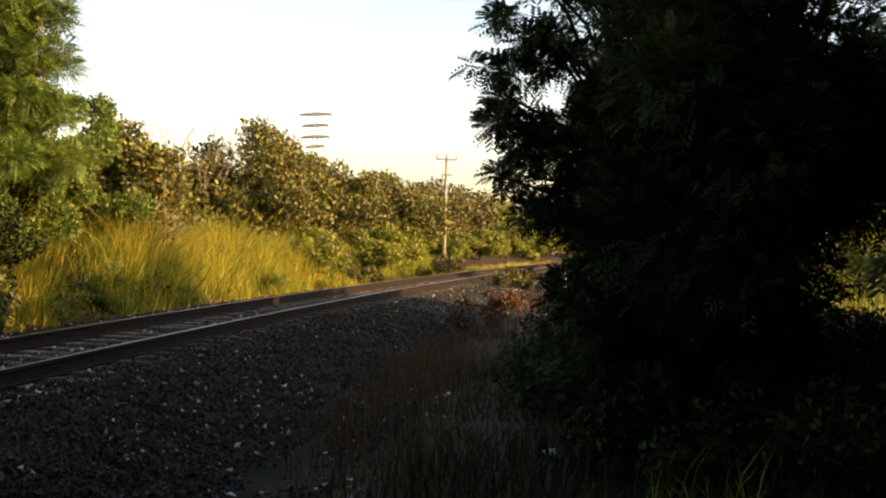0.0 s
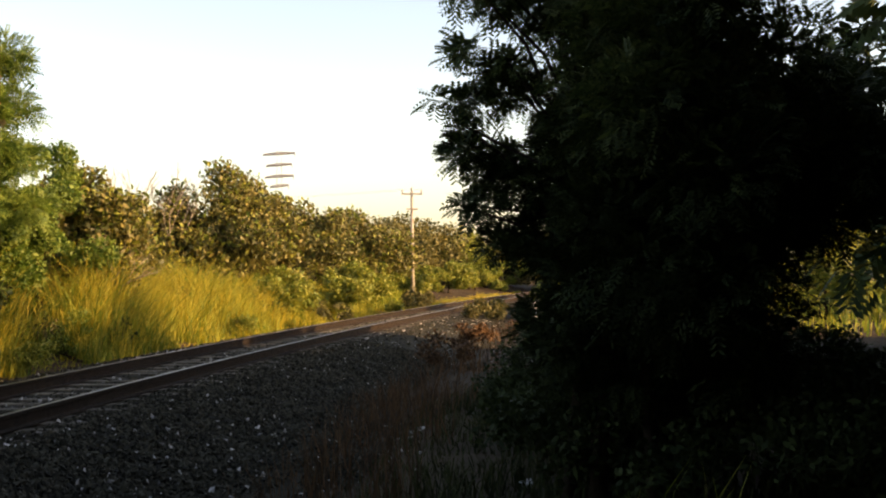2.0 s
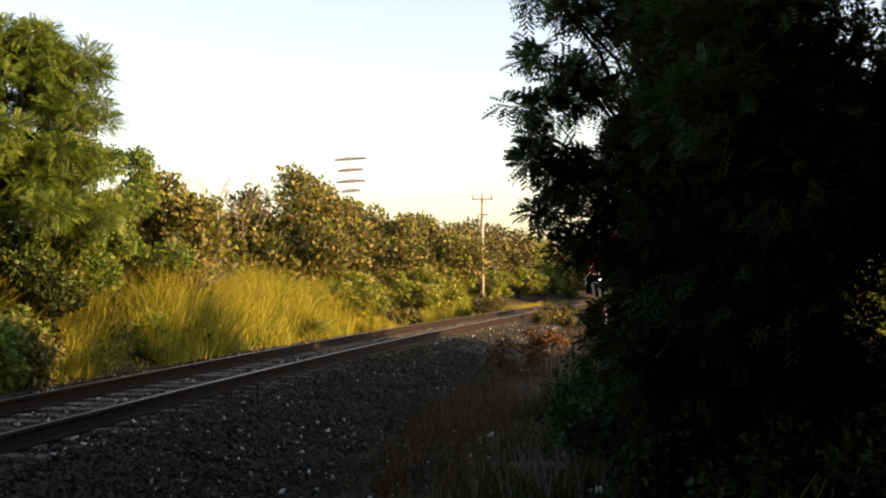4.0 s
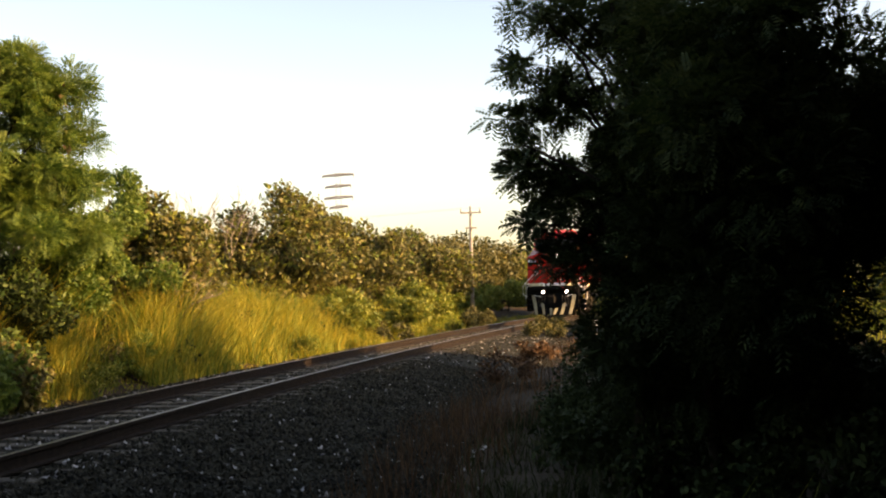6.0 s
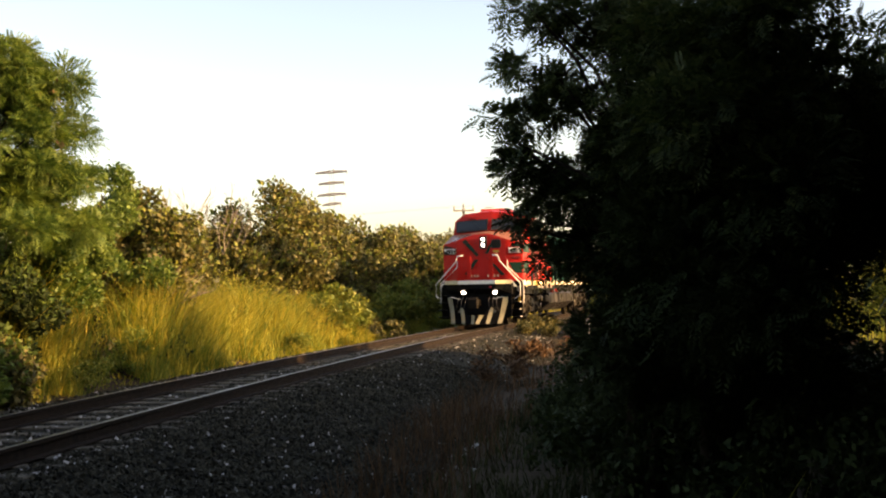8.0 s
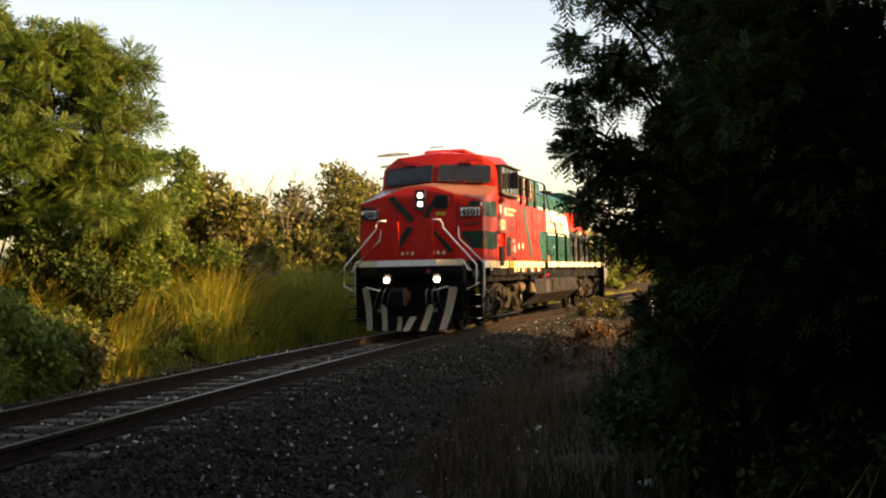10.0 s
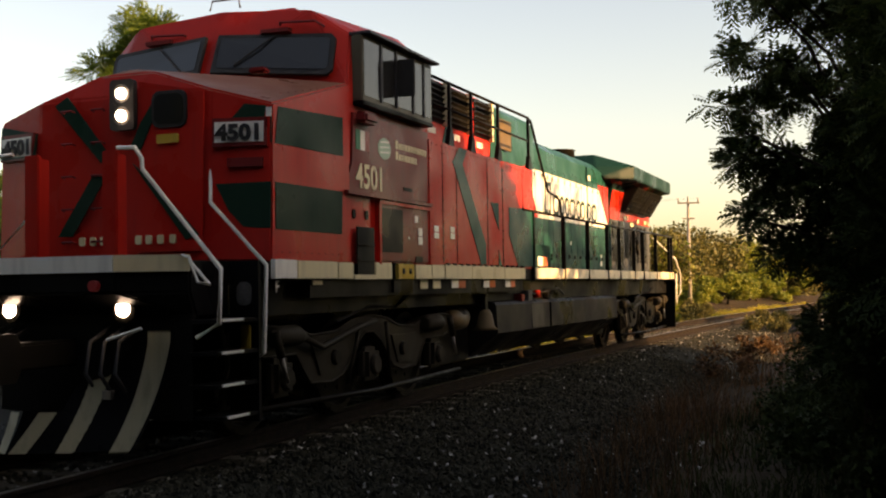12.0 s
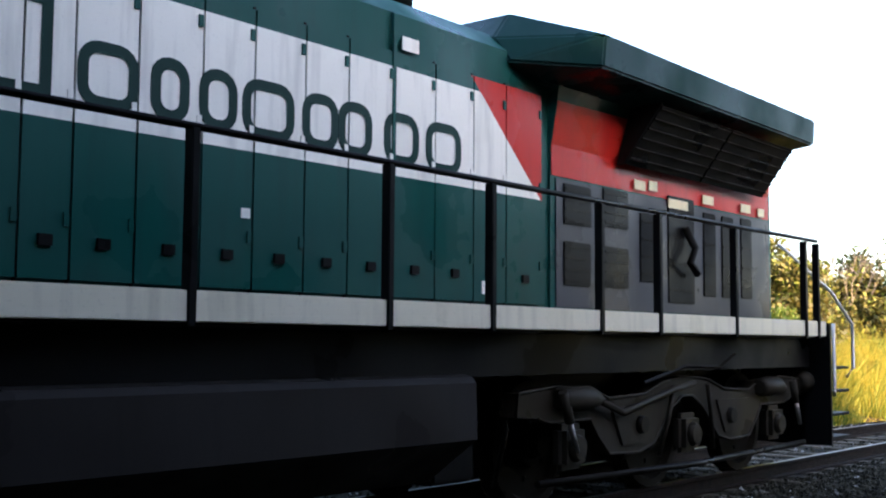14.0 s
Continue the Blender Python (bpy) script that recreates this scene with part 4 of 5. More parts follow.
# nose door, window, headlights
lp("nose_door", slab([(0.985, 0.2, 1.7), (0.985, 0.88, 1.7), (1.03, 0.88, 3.1), (1.035, 0.2, 3.24)], 0.02, fr), RED)


def rounded(u, v0, v1, w0, w1, r, n=5):
    pts = []
    for cv, cw, a0 in ((v1 - r, w1 - r, 0), (v0 + r, w1 - r, 90), (v0 + r, w0 + r, 180), (v1 - r, w0 + r, 270)):
        for k in range(n):
            a = radians(a0 + 90 * k / (n - 1))
            pts.append((u, cv + r * math.cos(a), cw + r * math.sin(a)))
    return pts


lp("door_window_seal", slab(rounded(1.0, 0.36, 0.72, 2.80, 3.13, 0.08), 0.02, fr), RUBBER)
lp("door_window", slab(rounded(0.99, 0.39, 0.69, 2.83, 3.10, 0.07), 0.022, fr), GLASS)
lp("headlight_box", slab(rounded(1.0, -0.07, 0.19, 2.80, 3.26, 0.04), 0.05, fr), RUBBER)
for w in (2.93, 3.13):
    lp("headlight", tube(bmesh.new(), [P(0.955, 0.06, w), P(0.93, 0.06, w)], 0.05, 16), LAMP_ON, label="lit round headlight")
    lp("headlight_rim", tube(bmesh.new(), [P(0.975, 0.06, w), P(0.948, 0.06, w)], 0.085, 16), STEEL)
lp("livery_stripe", slab([(1.03, -0.74, 3.08), (1.035, -0.6, 3.16), (1.0, -0.1, 2.58), (1.0, -0.2, 2.52)], 0.006, fr), NOSEGREEN, label="dark green diagonal stripe")
lp("livery_stripe", slab([(0.975, 0.16, 2.5), (0.975, 0.34, 2.36), (0.97, 0.86, 1.84), (0.97, 0.72, 1.8)], 0.012, fr), NOSEGREEN, label="dark green diagonal stripe")
lp("livery_stripe", slab([(0.985, 0.12, 2.62), (0.99, 0.24, 2.62), (1.0, 0.42, 3.0), (1.0, 0.38, 3.06), (0.99, 0.24, 2.86)], 0.012, fr), NOSEGREEN, label="dark green diagonal stripe")
lp("livery_stripe", slab([(0.975, -0.12, 2.4), (0.975, -0.28, 2.4), (0.97, -0.66, 1.86), (0.97, -0.5, 1.86)], 0.006, fr), NOSEGREEN, label="dark green diagonal stripe")
lp("warning_label", slab(rounded(0.985, 0.42, 0.64, 2.66, 2.74, 0.01, 2), 0.02, fr), YELLOW)
for k, v in enumerate((-0.42, -0.30, -0.19, 0.20, 0.31, 0.43, 0.56)):
    lp("name_bar", slab(rounded(0.972, v, v + 0.06, 1.77, 1.85, 0.015, 3), 0.012 if v < 0.15 else 0.024, fr), CREAM)
for w in (1.8, 2.1, 2.4, 2.7, 3.0):
    for v in (-0.55, -0.22):
        lp("grab_iron", tube(bmesh.new(), [P(1.0, v - 0.06, w), P(0.955, v - 0.06, w + 0.01), P(0.955, v + 0.06, w + 0.01), P(1.0, v + 0.06, w)], 0.01, 5), MAROON)
for v in (-0.32, 0.48):
    lp("walkway_shield", boxed(0.27, 0.42, v - 0.03, v + 0.03, 1.6, 2.5, 0.012), RED, label="upright red walkway shield")
    lp("walkway_shield", boxed(0.22, 0.27, v - 0.075, v + 0.075, 1.6, 2.52, 0.01), RED, label="upright red walkway shield")
# handrails of the front
for s in (1, -1):
    lp("handrail", piped([(1.06, s * 0.92, 2.46), (1.0, s * 0.95, 2.12), (0.93, s * 1.54, 1.56), (0.88, s * 1.54, 0.82), (0.88, s * 1.48, 0.78), (0.88, s * 1.40, 0.78)]), WHITE, label="bent white handrail")
    lp("handrail", piped([(0.25, s * 0.54, 2.54), (0.24, s * 0.72, 2.53), (0.25, s * 0.78, 2.44), (0.26, s * 0.78, 2.35), (0.22, s * 1.54, 1.52), (0.19, s * 1.54, 1.09), (0.19, s * 1.33, 0.98)]), WHITE, label="bent white handrail")
    lp("grab_loop", piped([(0.25, s * 1.16, 1.64), (0.2, s * 1.26, 1.62), (0.2, s * 1.34, 1.42), (0.28, s * 1.4, 1.4), (0.28, s * 1.2, 1.6)], 0.014, 5), WHITE)
    lp("lever", piped([(0.0, s * 0.62, 0.97), (0.0, s * 0.95, 1.06)], 0.014, 5), WHITE)
    lp("step_side", boxed(0.86, 0.9, s * 1.22, s * 1.5, 0.25, 1.6), BLACK)
    for k, w in enumerate((0.34, 0.60, 0.86, 1.12)):
        lp("step_tread", boxed(0.24 + 0.1 * (k < 1), 0.86, s * 1.22, s * 1.49, w - 0.03, w), BLACK)
        lp("step_nosing", boxed(0.3 + 0.08 * (k < 1), 0.62 + 0.08 * (k < 1), s * 1.487, s * 1.505, w - 0.018, w + 0.004), WHITE)
    v = 0.05 + s * 0.58
    dl = lp("ditch_light", tube(bmesh.new(), [P(0.4, v, 1.21), P(0.24, v, 1.21), P(0.2, v, 1.21)], [0.09, 0.115, 0.11], 16), GRIME)
    part("lens", tube(bmesh.new(), [P(0.202, v, 1.21), P(0.185, v, 1.21)], 0.066, 16), LAMP_ON, dl, "lit round lens")
lp("step_badge", slab(rounded(0.85, 1.30, 1.44, 1.22, 1.42, 0.06), 0.01, fr), STEEL)
lp("step_plate", slab(rounded(0.85, 1.34, 1.43, 0.84, 1.06, 0.01, 2), 0.01, fr), YELLOW)
lp("marker_lamp", tube(bmesh.new(), [P(0.05, 0.5, 1.40), P(-0.03, 0.5, 1.40)], 0.045, 12), LAMP_RED, label="red marker lamp")


# pilot plough, coupler
def plough():
    """A curved blade whose foot runs forward, with slanting white stripes."""
    bm = bmesh.new()
    nvv, nw = 280, 40
    grid = []
    for i in range(nvv + 1):
        v = -1.13 + 2.26 * i / nvv
        top = float(np.interp(abs(v), [0, 0.34, 0.40, 0.66, 0.72, 0.9, 1.2], [0.42, 0.42, 0.62, 0.68, 0.8, 1.04, 1.04]))
        col = []
        for k in range(nw + 1):
            h = (top - 0.1) * k / nw
            foot = max(0, 1 - h / 0.85)
            col.append(bm.verts.new(P(0.2 - 0.34 * (1 - abs(v) / 1.2) - 0.30 * foot ** 2.2, v * (1 - 0.17 * foot), 0.1 + h)))
        grid.append(col)
    for i in range(nvv):
        for k in range(nw):
            f = bm.faces.new((grid[i][k], grid[i + 1][k], grid[i + 1][k + 1], grid[i][k + 1]))
            v = -1.13 + 2.26 * (i + 0.5) / nvv
            a = abs(v)
            h = grid[i][k].co.z - 0.1
            striped = 0.92 < a < 1.10 or 0.44 + 0.12 * h < a < 0.60 + 0.12 * h or (h < 0.3 and (0.02 < v - h * 0.4 < 0.18 or 0.02 < -v - h * 0.1 < 0.15))
            f.material_index = 1 if striped else 0
            f.smooth = True
    bmesh.ops.solidify(bm, geom=bm.faces[:], thickness=0.02)
    ob = lp("pilot_plough", bm, BLACK, label="black pilot plough with slanting white stripes")
    ob.data.materials.append(STRIPE)


plough()
lp("pilot_plate", boxed(0.36, 0.42, -1.18, 1.18, 0.3, 1.4), BLACK)
lp("coupler_shank", boxed(-0.5, 0.3, -0.1, 0.1, 0.74, 0.96, 0.02), GRIME)
lp("coupler_knuckle", swept([(-0.78, 0.66), (-0.5, 0.66), (-0.45, 0.74), (-0.45, 0.96), (-0.5, 1.04), (-0.72, 1.04), (-0.8, 0.96)], -0.14, 0.16), GRIME)
for s in (-1, 1):
    for k in range(3):
        v = s * (0.42 + 0.14 * k)
        lp("air_hose", piped([(0.3, v, 1.05), (0.05, v, 0.95), (-0.05, v + s * 0.03, 0.7), (0.0, v + s * 0.1, 0.55)], 0.018, 6), RUBBER)
    lp("hose_fitting", boxed(-0.04, 0.05, s * 0.6, s * 0.68, 0.5, 0.57), STEEL)

# cab
lp("cab", hulled([(2.5, 1.455, 1.6), (4.8, 1.455, 1.6), (2.72, 1.455, 3.42), (2.42, 0, 3.52), (2.86, 1.43, 3.92), (2.74, 0, 4.27), (2.74, 1.04, 4.19), (3.05, 1.42, 3.985), (4.8, 1.44, 3.99), (4.8, 1.1, 4.3), (4.8, 0, 4.38), (3.3, 0, 4.37)]), RED)


def screen(v0, v1, s):
    """A windscreen half: a rubber frame, and the glass in it."""
    def at(v, w):
        f = v / 1.43
        lo, hi = 2.42 + 0.30 * f, 2.62 + 0.22 * f
        return (lo + (hi - lo) * (w - 3.48) / 0.47 - 0.06, s * v, w)
    fpts = [at(v0, 3.55), at(v1 - 0.05, 3.475), at(v1, 3.52), at(v1, 3.86), at(v1 - 0.05, 3.91), at(v0, 3.97)]
    lp("windscreen_frame", slab(fpts, 0.035, fr), RUBBER)
    g = [at(v0 + 0.05, 3.6), at(v1 - 0.07, 3.53), at(v1 - 0.05, 3.56), at(v1 - 0.05, 3.83), at(v1 - 0.08, 3.865), at(v0 + 0.05, 3.92)]
    lp("windscreen", slab(g, 0.04, fr), GLASS)
    a, b = at((v0 + v1) / 2, 3.93), at(v0 + 0.25, 3.62)
    lp("wiper", tube(bmesh.new(), [P(a[0] - 0.06, a[1], a[2]), P(b[0] - 0.06, b[1], b[2])], 0.011, 5), RUBBER)
    lp("wiper_motor", boxed(a[0] - 0.07, a[0] + 0.05, a[1] - 0.16, a[1] + 0.16, 3.96, 4.0), MAROON)


screen(0.07, 1.33, 1)
screen(0.07, 1.33, -1)
for v in (0.95, -0.6):
    lp("roof_bracket", piped([(2.73, v - 0.25, 4.02), (2.62, v - 0.2, 4.06), (2.62, v + 0.2, 4.04), (2.73, v + 0.25, 4.0)], 0.014, 5), MAROON)
lp("brow_lamp", boxed(2.2, 2.34, 0.62, 0.80, 3.48, 3.54, 0.02), MAROON)
lp("roof_rail", piped([(2.9, -0.25, 4.34), (2.9, -0.22, 4.44), (2.9, 0.1, 4.44), (2.9, 0.12, 4.34)], 0.012, 5), STEEL)
lp("air_conditioner", hulled([(3.3, 0.55, 4.34), (4.6, 0.55, 4.34), (3.4, 0.5, 4.42), (4.5, 0.5, 4.42)]), RED)
# side windows with their deep frame
lp("side_window_frame", boxed(2.84, 4.74, 1.44, 1.56, 3.24, 3.92, 0.012), OLIVEGREY, label="deep grey side window frame")
for a, b in ((2.88, 3.28), (3.31, 3.66), (3.72, 4.14), (4.18, 4.46), (4.49, 4.70)):
    lp("side_window", side(rect(a, b, 3.3, 3.87), 1.558, 0.008), GLASS)
for a in (3.295, 3.69, 4.16, 4.475):
    lp("window_mullion", boxed(a - 0.02, a + 0.02, 1.55, 1.58, 3.28, 3.9), GREY)
lp("window_sill", boxed(2.84, 4.74, 1.44, 1.58, 3.20, 3.245, 0.01), BLACK)
lp("sunshade", boxed(2.84, 4.74, 1.42, 1.66, 3.92, 3.945), GREY)
lp("mirror", boxed(3.68, 3.72, 1.58, 1.78, 3.4, 3.8, 0.01), RUBBER)
lp("horn_bracket", boxed(2.85, 3.16, 1.45, 1.6, 3.02, 3.14, 0.03), MAROON)
# cab side panel with its markings
lp("cab_panel", side([(2.58, 2.31), (4.77, 2.34), (4.79, 3.15), (2.79, 3.12), (2.76, 2.62)], 1.458, 0.02), MAROON, label="dull maroon cab side panel")
lettered("side_number", "4501", 0.245, (2.83, 1.482, 2.375), CREAM, FACE_SIDE, "cream road number", 1.0)
for a, b, m_ in ((2.84, 2.945, FLAGGREEN), (2.945, 3.055, WHITE), (3.055, 3.16, FLAGRED)):
    lp("flag_stripe", side(rect(a, b, 2.755, 2.96), 1.479), m_)
lp("emblem", side([(3.55 + 0.165 * math.cos(k * math.pi / 10), 2.83 + 0.115 * math.sin(k * math.pi / 10)) for k in range(20)], 1.479), PALEGREEN, label="round pale green emblem")
for k in range(3):
    w = 2.77 + 0.055 * k
    lp("emblem_stripe", side([(3.43, w), (3.66, w + 0.02), (3.67, w + 0.04), (3.43, w + 0.02)], 1.484), WHITE)
for w, n_ in ((2.865, 13), (2.745, 9)):
    u = 3.85
    for k in range(n_):
        wd = (0.06, 0.05, 0.035, 0.035, 0.055)[k % 5]
        lp("name_bar", side(rect(u, u + wd, w, w + (0.09 if k == 0 else 0.068)), 1.479), CREAM)
        u += wd + 0.022
lp("vent_slot", side(rect(4.05, 4.3, 2.42, 2.46), 1.479), BLACK)
lp("panel_ledge", boxed(2.56, 4.8, 1.44, 1.53, 2.285, 2.32), MAROON)
lp("cab_door", boxed(3.38, 4.76, 1.4, 1.485, 1.63, 2.27, 0.01), MAROON, label="maroon equipment door")
# flat black plate; its colour stands for the dark inside the opening
lp("door_opening", side(rect(3.44, 4.0, 1.73, 2.2), 1.487), BLACK)
lp("door_frame", boxed(3.34, 3.39, 1.44, 1.51, 1.6, 2.27), RED)
lp("door_frame", boxed(3.34, 4.78, 1.44, 1.51, 2.235, 2.275), RED)
# black plate laid on the side, painted for the shade of the recess
lp("ladder_well", side(rect(2.79, 3.2, 1.49, 1.97), 1.504, 0.006), BLACK)
for w in (1.62, 1.78):
    lp("ladder_rung", boxed(2.79, 3.2, 1.5, 1.52, w, w + 0.015), GRIME)
lp("ladder_well_edge", boxed(2.72, 3.24, 1.44, 1.512, 1.44, 1.487), CREAM)
# holes drawn as black plates in place of their shaded insides
for u in (2.82, 3.12):
    lp("grab_hole", side([(u + 0.04 * math.cos(k * math.pi / 5), 2.1 + 0.05 * math.sin(k * math.pi / 5)) for k in range(10)], 1.46, 0.006), BLACK)
for u, w, a, b in ((4.39, 2.12, 0.05, 0.04), (4.5, 1.98, 0.06, 0.045), (4.5, 1.88, 0.06, 0.045), (4.17, 1.9, 0.02, 0.015)):
    lp("notice", side(rect(u - a, u + a, w - b, w + b), 1.488), WHITE)
lp("door_foot", side(rect(4.36, 4.56, 1.63, 1.70), 1.49), BLACK)
# full-width equipment box behind the cab
lp("equipment_box", hulled([(4.8, 1.485, 1.6), (9.05, 1.485, 1.6), (4.8, 1.485, 3.1), (9.05, 1.485, 3.1)]), RED)
for u in (5.24, 5.72, 6.9, 7.55, 8.5):
    lp("panel_seam", boxed(u - 0.007, u + 0.007, 1.48, 1.489, 1.64, 3.07), BLACK)
for u, w in ((5.01, 2.0), (5.55, 2.01)):
    lp("notice", side(rect(u - 0.075, u + 0.075, w + 0.005, w + 0.075), 1.487), WHITE)
    lp("notice", side(rect(u - 0.075, u + 0.075, w - 0.075, w - 0.005), 1.487), WHITE)
lp("livery_chevron", side([(5.82, 3.09), (6.11, 3.09), (5.94, 2.89), (6.81, 1.9), (6.81, 1.64), (6.6, 1.64), (5.59, 2.89)], 1.487), GREEN, label="green livery chevron")
lp("livery_triangle", side([(7.03, 2.48), (7.36, 2.49), (7.36, 2.12)], 1.487), GREEN, label="green livery triangle")
lp("livery_patch", side([(7.82, 2.46), (9.04, 2.5), (9.04, 1.63), (8.22, 1.63), (7.81, 2.07)], 1.487), GREEN, label="green livery patch")
lp("livery_patch", side([(7.33, 1.63), (7.35, 1.85), (7.46, 1.63)], 1.487), GREEN, label="green livery patch")
rv = tube(bmesh.new(), [(0, 0, 0), (0, -0.004, 0), (0, -0.007, 0)], [0.008, 0.007, 0.004], 6)
rivet_mesh = bpy.data.meshes.new("rivet")
rv.to_mesh(rivet_mesh)
rv.free()
rivet_mesh.materials.append(MAROON)


def rivet(u, v, w):
    ob = new("rivet", rivet_mesh)
    ob.parent = loco
    ob.location = P(u, v, w)


for u in (4.86, 5.2, 5.28, 5.68, 5.76, 6.86, 6.94, 7.51, 7.59, 8.46, 8.54, 8.98):
    for k in range(10):
        rivet(u, 1.487, 1.7 + k * 0.14)
for k in range(28):
    rivet(4.9 + k * 0.147, 1.487, 3.04)
for k in range(9):
    rivet(1.3 + k * 0.14, 1.485, 3.08 + k * 0.03)
    rivet(2.62, 1.462, 1.7 + k * 0.07)
    rivet(1.3 + k * 0.14, 1.485, 1.68)
# raised hood behind the cab: screens, louvres, walkway rails
lp("upper_hood", hulled([(4.8, 1.2, 3.05), (8.1, 1.2, 3.05), (4.8, 1.2, 3.9), (8.1, 1.2, 3.9), (4.8, 0.95, 4.08), (8.1, 0.95, 4.08)]), RED)
lp("upper_hood", hulled([(8.1, 1.16, 3.05), (9.05, 1.12, 3.1), (11.0, 0.93, 3.45), (8.1, 1.16, 3.9), (11.0, 0.93, 4.02), (8.1, 0.92, 4.08), (11.0, 0.78, 4.14), (8.1, 0.85, 3.0), (11.0, 0.85, 3.4)]), GREEN)
for a, b in ((5.4, 6.0), (6.28, 6.9), (7.2, 7.8)):
    lv = lp("louvre", boxed(a, b, 1.19, 1.215, 3.42, 3.94), BLACK, label="black louvred air intake")
    for k in range(7):
        part("slat", slab([(a, 1.215, 3.44 + k * 0.07), (b, 1.215, 3.44 + k * 0.07), (b, 1.25, 3.47 + k * 0.07), (a, 1.25, 3.47 + k * 0.07)], 0.006), GRIME, lv)
    lp("louvre_frame", boxed(b, b + 0.06, 1.19, 1.27, 3.40, 3.95), CREAM)
    lp("notice", side(rect(a + 0.1, a + 0.35, 3.27, 3.35), 1.203), WHITE)
lp("livery_patch", side([(7.85, 3.12), (8.1, 3.12), (8.1, 3.9), (7.95, 3.9)], 1.203), GREEN, label="green livery patch")
lp("livery_patch", side([(5.95, 3.12), (6.15, 3.12), (6.26, 3.4), (6.26, 3.9), (6.1, 3.9), (6.1, 3.4)], 1.203), GREEN, label="green livery patch")
lp("intake_screen", side([(8.35, 3.38), (8.95, 3.38), (8.95, 3.82), (8.35, 3.82)], 1.165, 0.02), TAN, label="dusty tan intake screen")
for u in (5.6, 6.4, 7.5, 8.95):
    lp("rail_post", boxed(u - 0.02, u + 0.02, 1.43, 1.47, 3.08, 3.88), BLACK)
    lp("post_foot", swept([(u - 0.1, 3.09), (u + 0.1, 3.09), (u + 0.03, 3.3), (u - 0.03, 3.3)], 1.42, 1.48), BLACK)
lp("guard_rail", piped([(4.8, 1.45, 3.86), (8.95, 1.45, 3.88), (9.1, 1.45, 3.84), (10.0, 1.45, 2.84), (10.55, 1.45, 2.78), (10.72, 1.45, 2.72), (10.75, 1.45, 2.5)], 0.02), BLACK)
lp("guard_rail", piped([(4.8, 1.45, 3.54), (8.9, 1.45, 3.53)], 0.017), BLACK)

# long hood with its doors
HOOD = [(-0.93, 1.6), (0.93, 1.6), (0.93, 3.69), (0.72, 3.87), (-0.72, 3.87), (-0.93, 3.69)]
lp("long_hood", lengthwise(HOOD, 9.05, 16.55), GREEN)
LINES = (((10.52, 3.31), (15.58, 3.29)), ((11.1, 2.5), (16.4, 2.53)), ((10.52, 3.31), (11.1, 2.5)), ((15.58, 3.29), (16.4, 2.53)))


def scheme(u, w):
    """0 green, 1 white, 2 red: the livery along the hood."""
    left = 10.52 + (3.31 - w) / 0.81 * 0.58
    right = 15.58 + (3.29 - w) / 0.76 * 0.82
    if 2.515 < w < 3.3:
        return 1 if left < u < right else 2
    return 2 if u > right and w >= 3.3 else 0


def hood_door(a, b, w0, w1):
    bm = boxed(a, b, 0.9, 0.955, w0, w1)
    for (u0, z0), (u1, z1) in LINES:
        bmesh.ops.bisect_plane(bm, geom=bm.verts[:] + bm.edges[:] + bm.faces[:], plane_co=P(u0, 0, z0), plane_no=Vector((z1 - z0, 0, -(u1 - u0))).normalized())
    for f in bm.faces:
        c = f.calc_center_median()
        f.material_index = scheme(c.x, c.z)
    ob = lp("hood_door", bm, GREEN)
    ob.data.materials.append(WHITE)
    ob.data.materials.append(RED)
    part("latch", boxed((a + b) / 2 - 0.04, (a + b) / 2 + 0.04, 0.95, 0.975, 1.84, 1.90), BLACK, ob)


DOORS = [9.1, 9.55, 10.05, 10.52, 10.95, 11.4, 11.75, 12.05, 12.45, 12.9, 13.3, 13.73, 14.13, 14.58, 15.04, 15.5, 15.92, 16.42]
for a, b in zip(DOORS, DOORS[1:]):
    hood_door(a + 0.008, b - 0.008, 1.67, 3.4)
    lp("door_gap", boxed(a - 0.008, a + 0.008, 0.925, 0.942, 1.64, 3.42), BLACK)
    for w in (1.95, 2.6, 3.2):
        lp("hinge", boxed(b - 0.045, b - 0.012, 0.95, 0.966, w, w + 0.07), GREEN if w < 2.4 else (WHITE if 10.9 < a < 15.6 and w < 3.1 else GREEN))
for a, b in ((11.02, 11.4), (11.45, 14.55), (14.62, 16.5)):
    lp("hood_top_cover", boxed(a, b, -0.6, 0.6, 3.86, 3.90, 0.01), GREEN)
lp("hood_seam", lengthwise([(0.94, 1.62), (0.965, 1.62), (0.965, 3.67), (0.94, 3.69)], 14.565, 14.595), GREEN)
# plain bars in place of the name along the hood
NAME = ((11.52, 0.42), (12.06, 0.42), (12.53, 0.3), (12.87, 0.32), (13.2, 0.46), (13.70, 0.72), (14.48, 0.40), (14.93, 0.44))
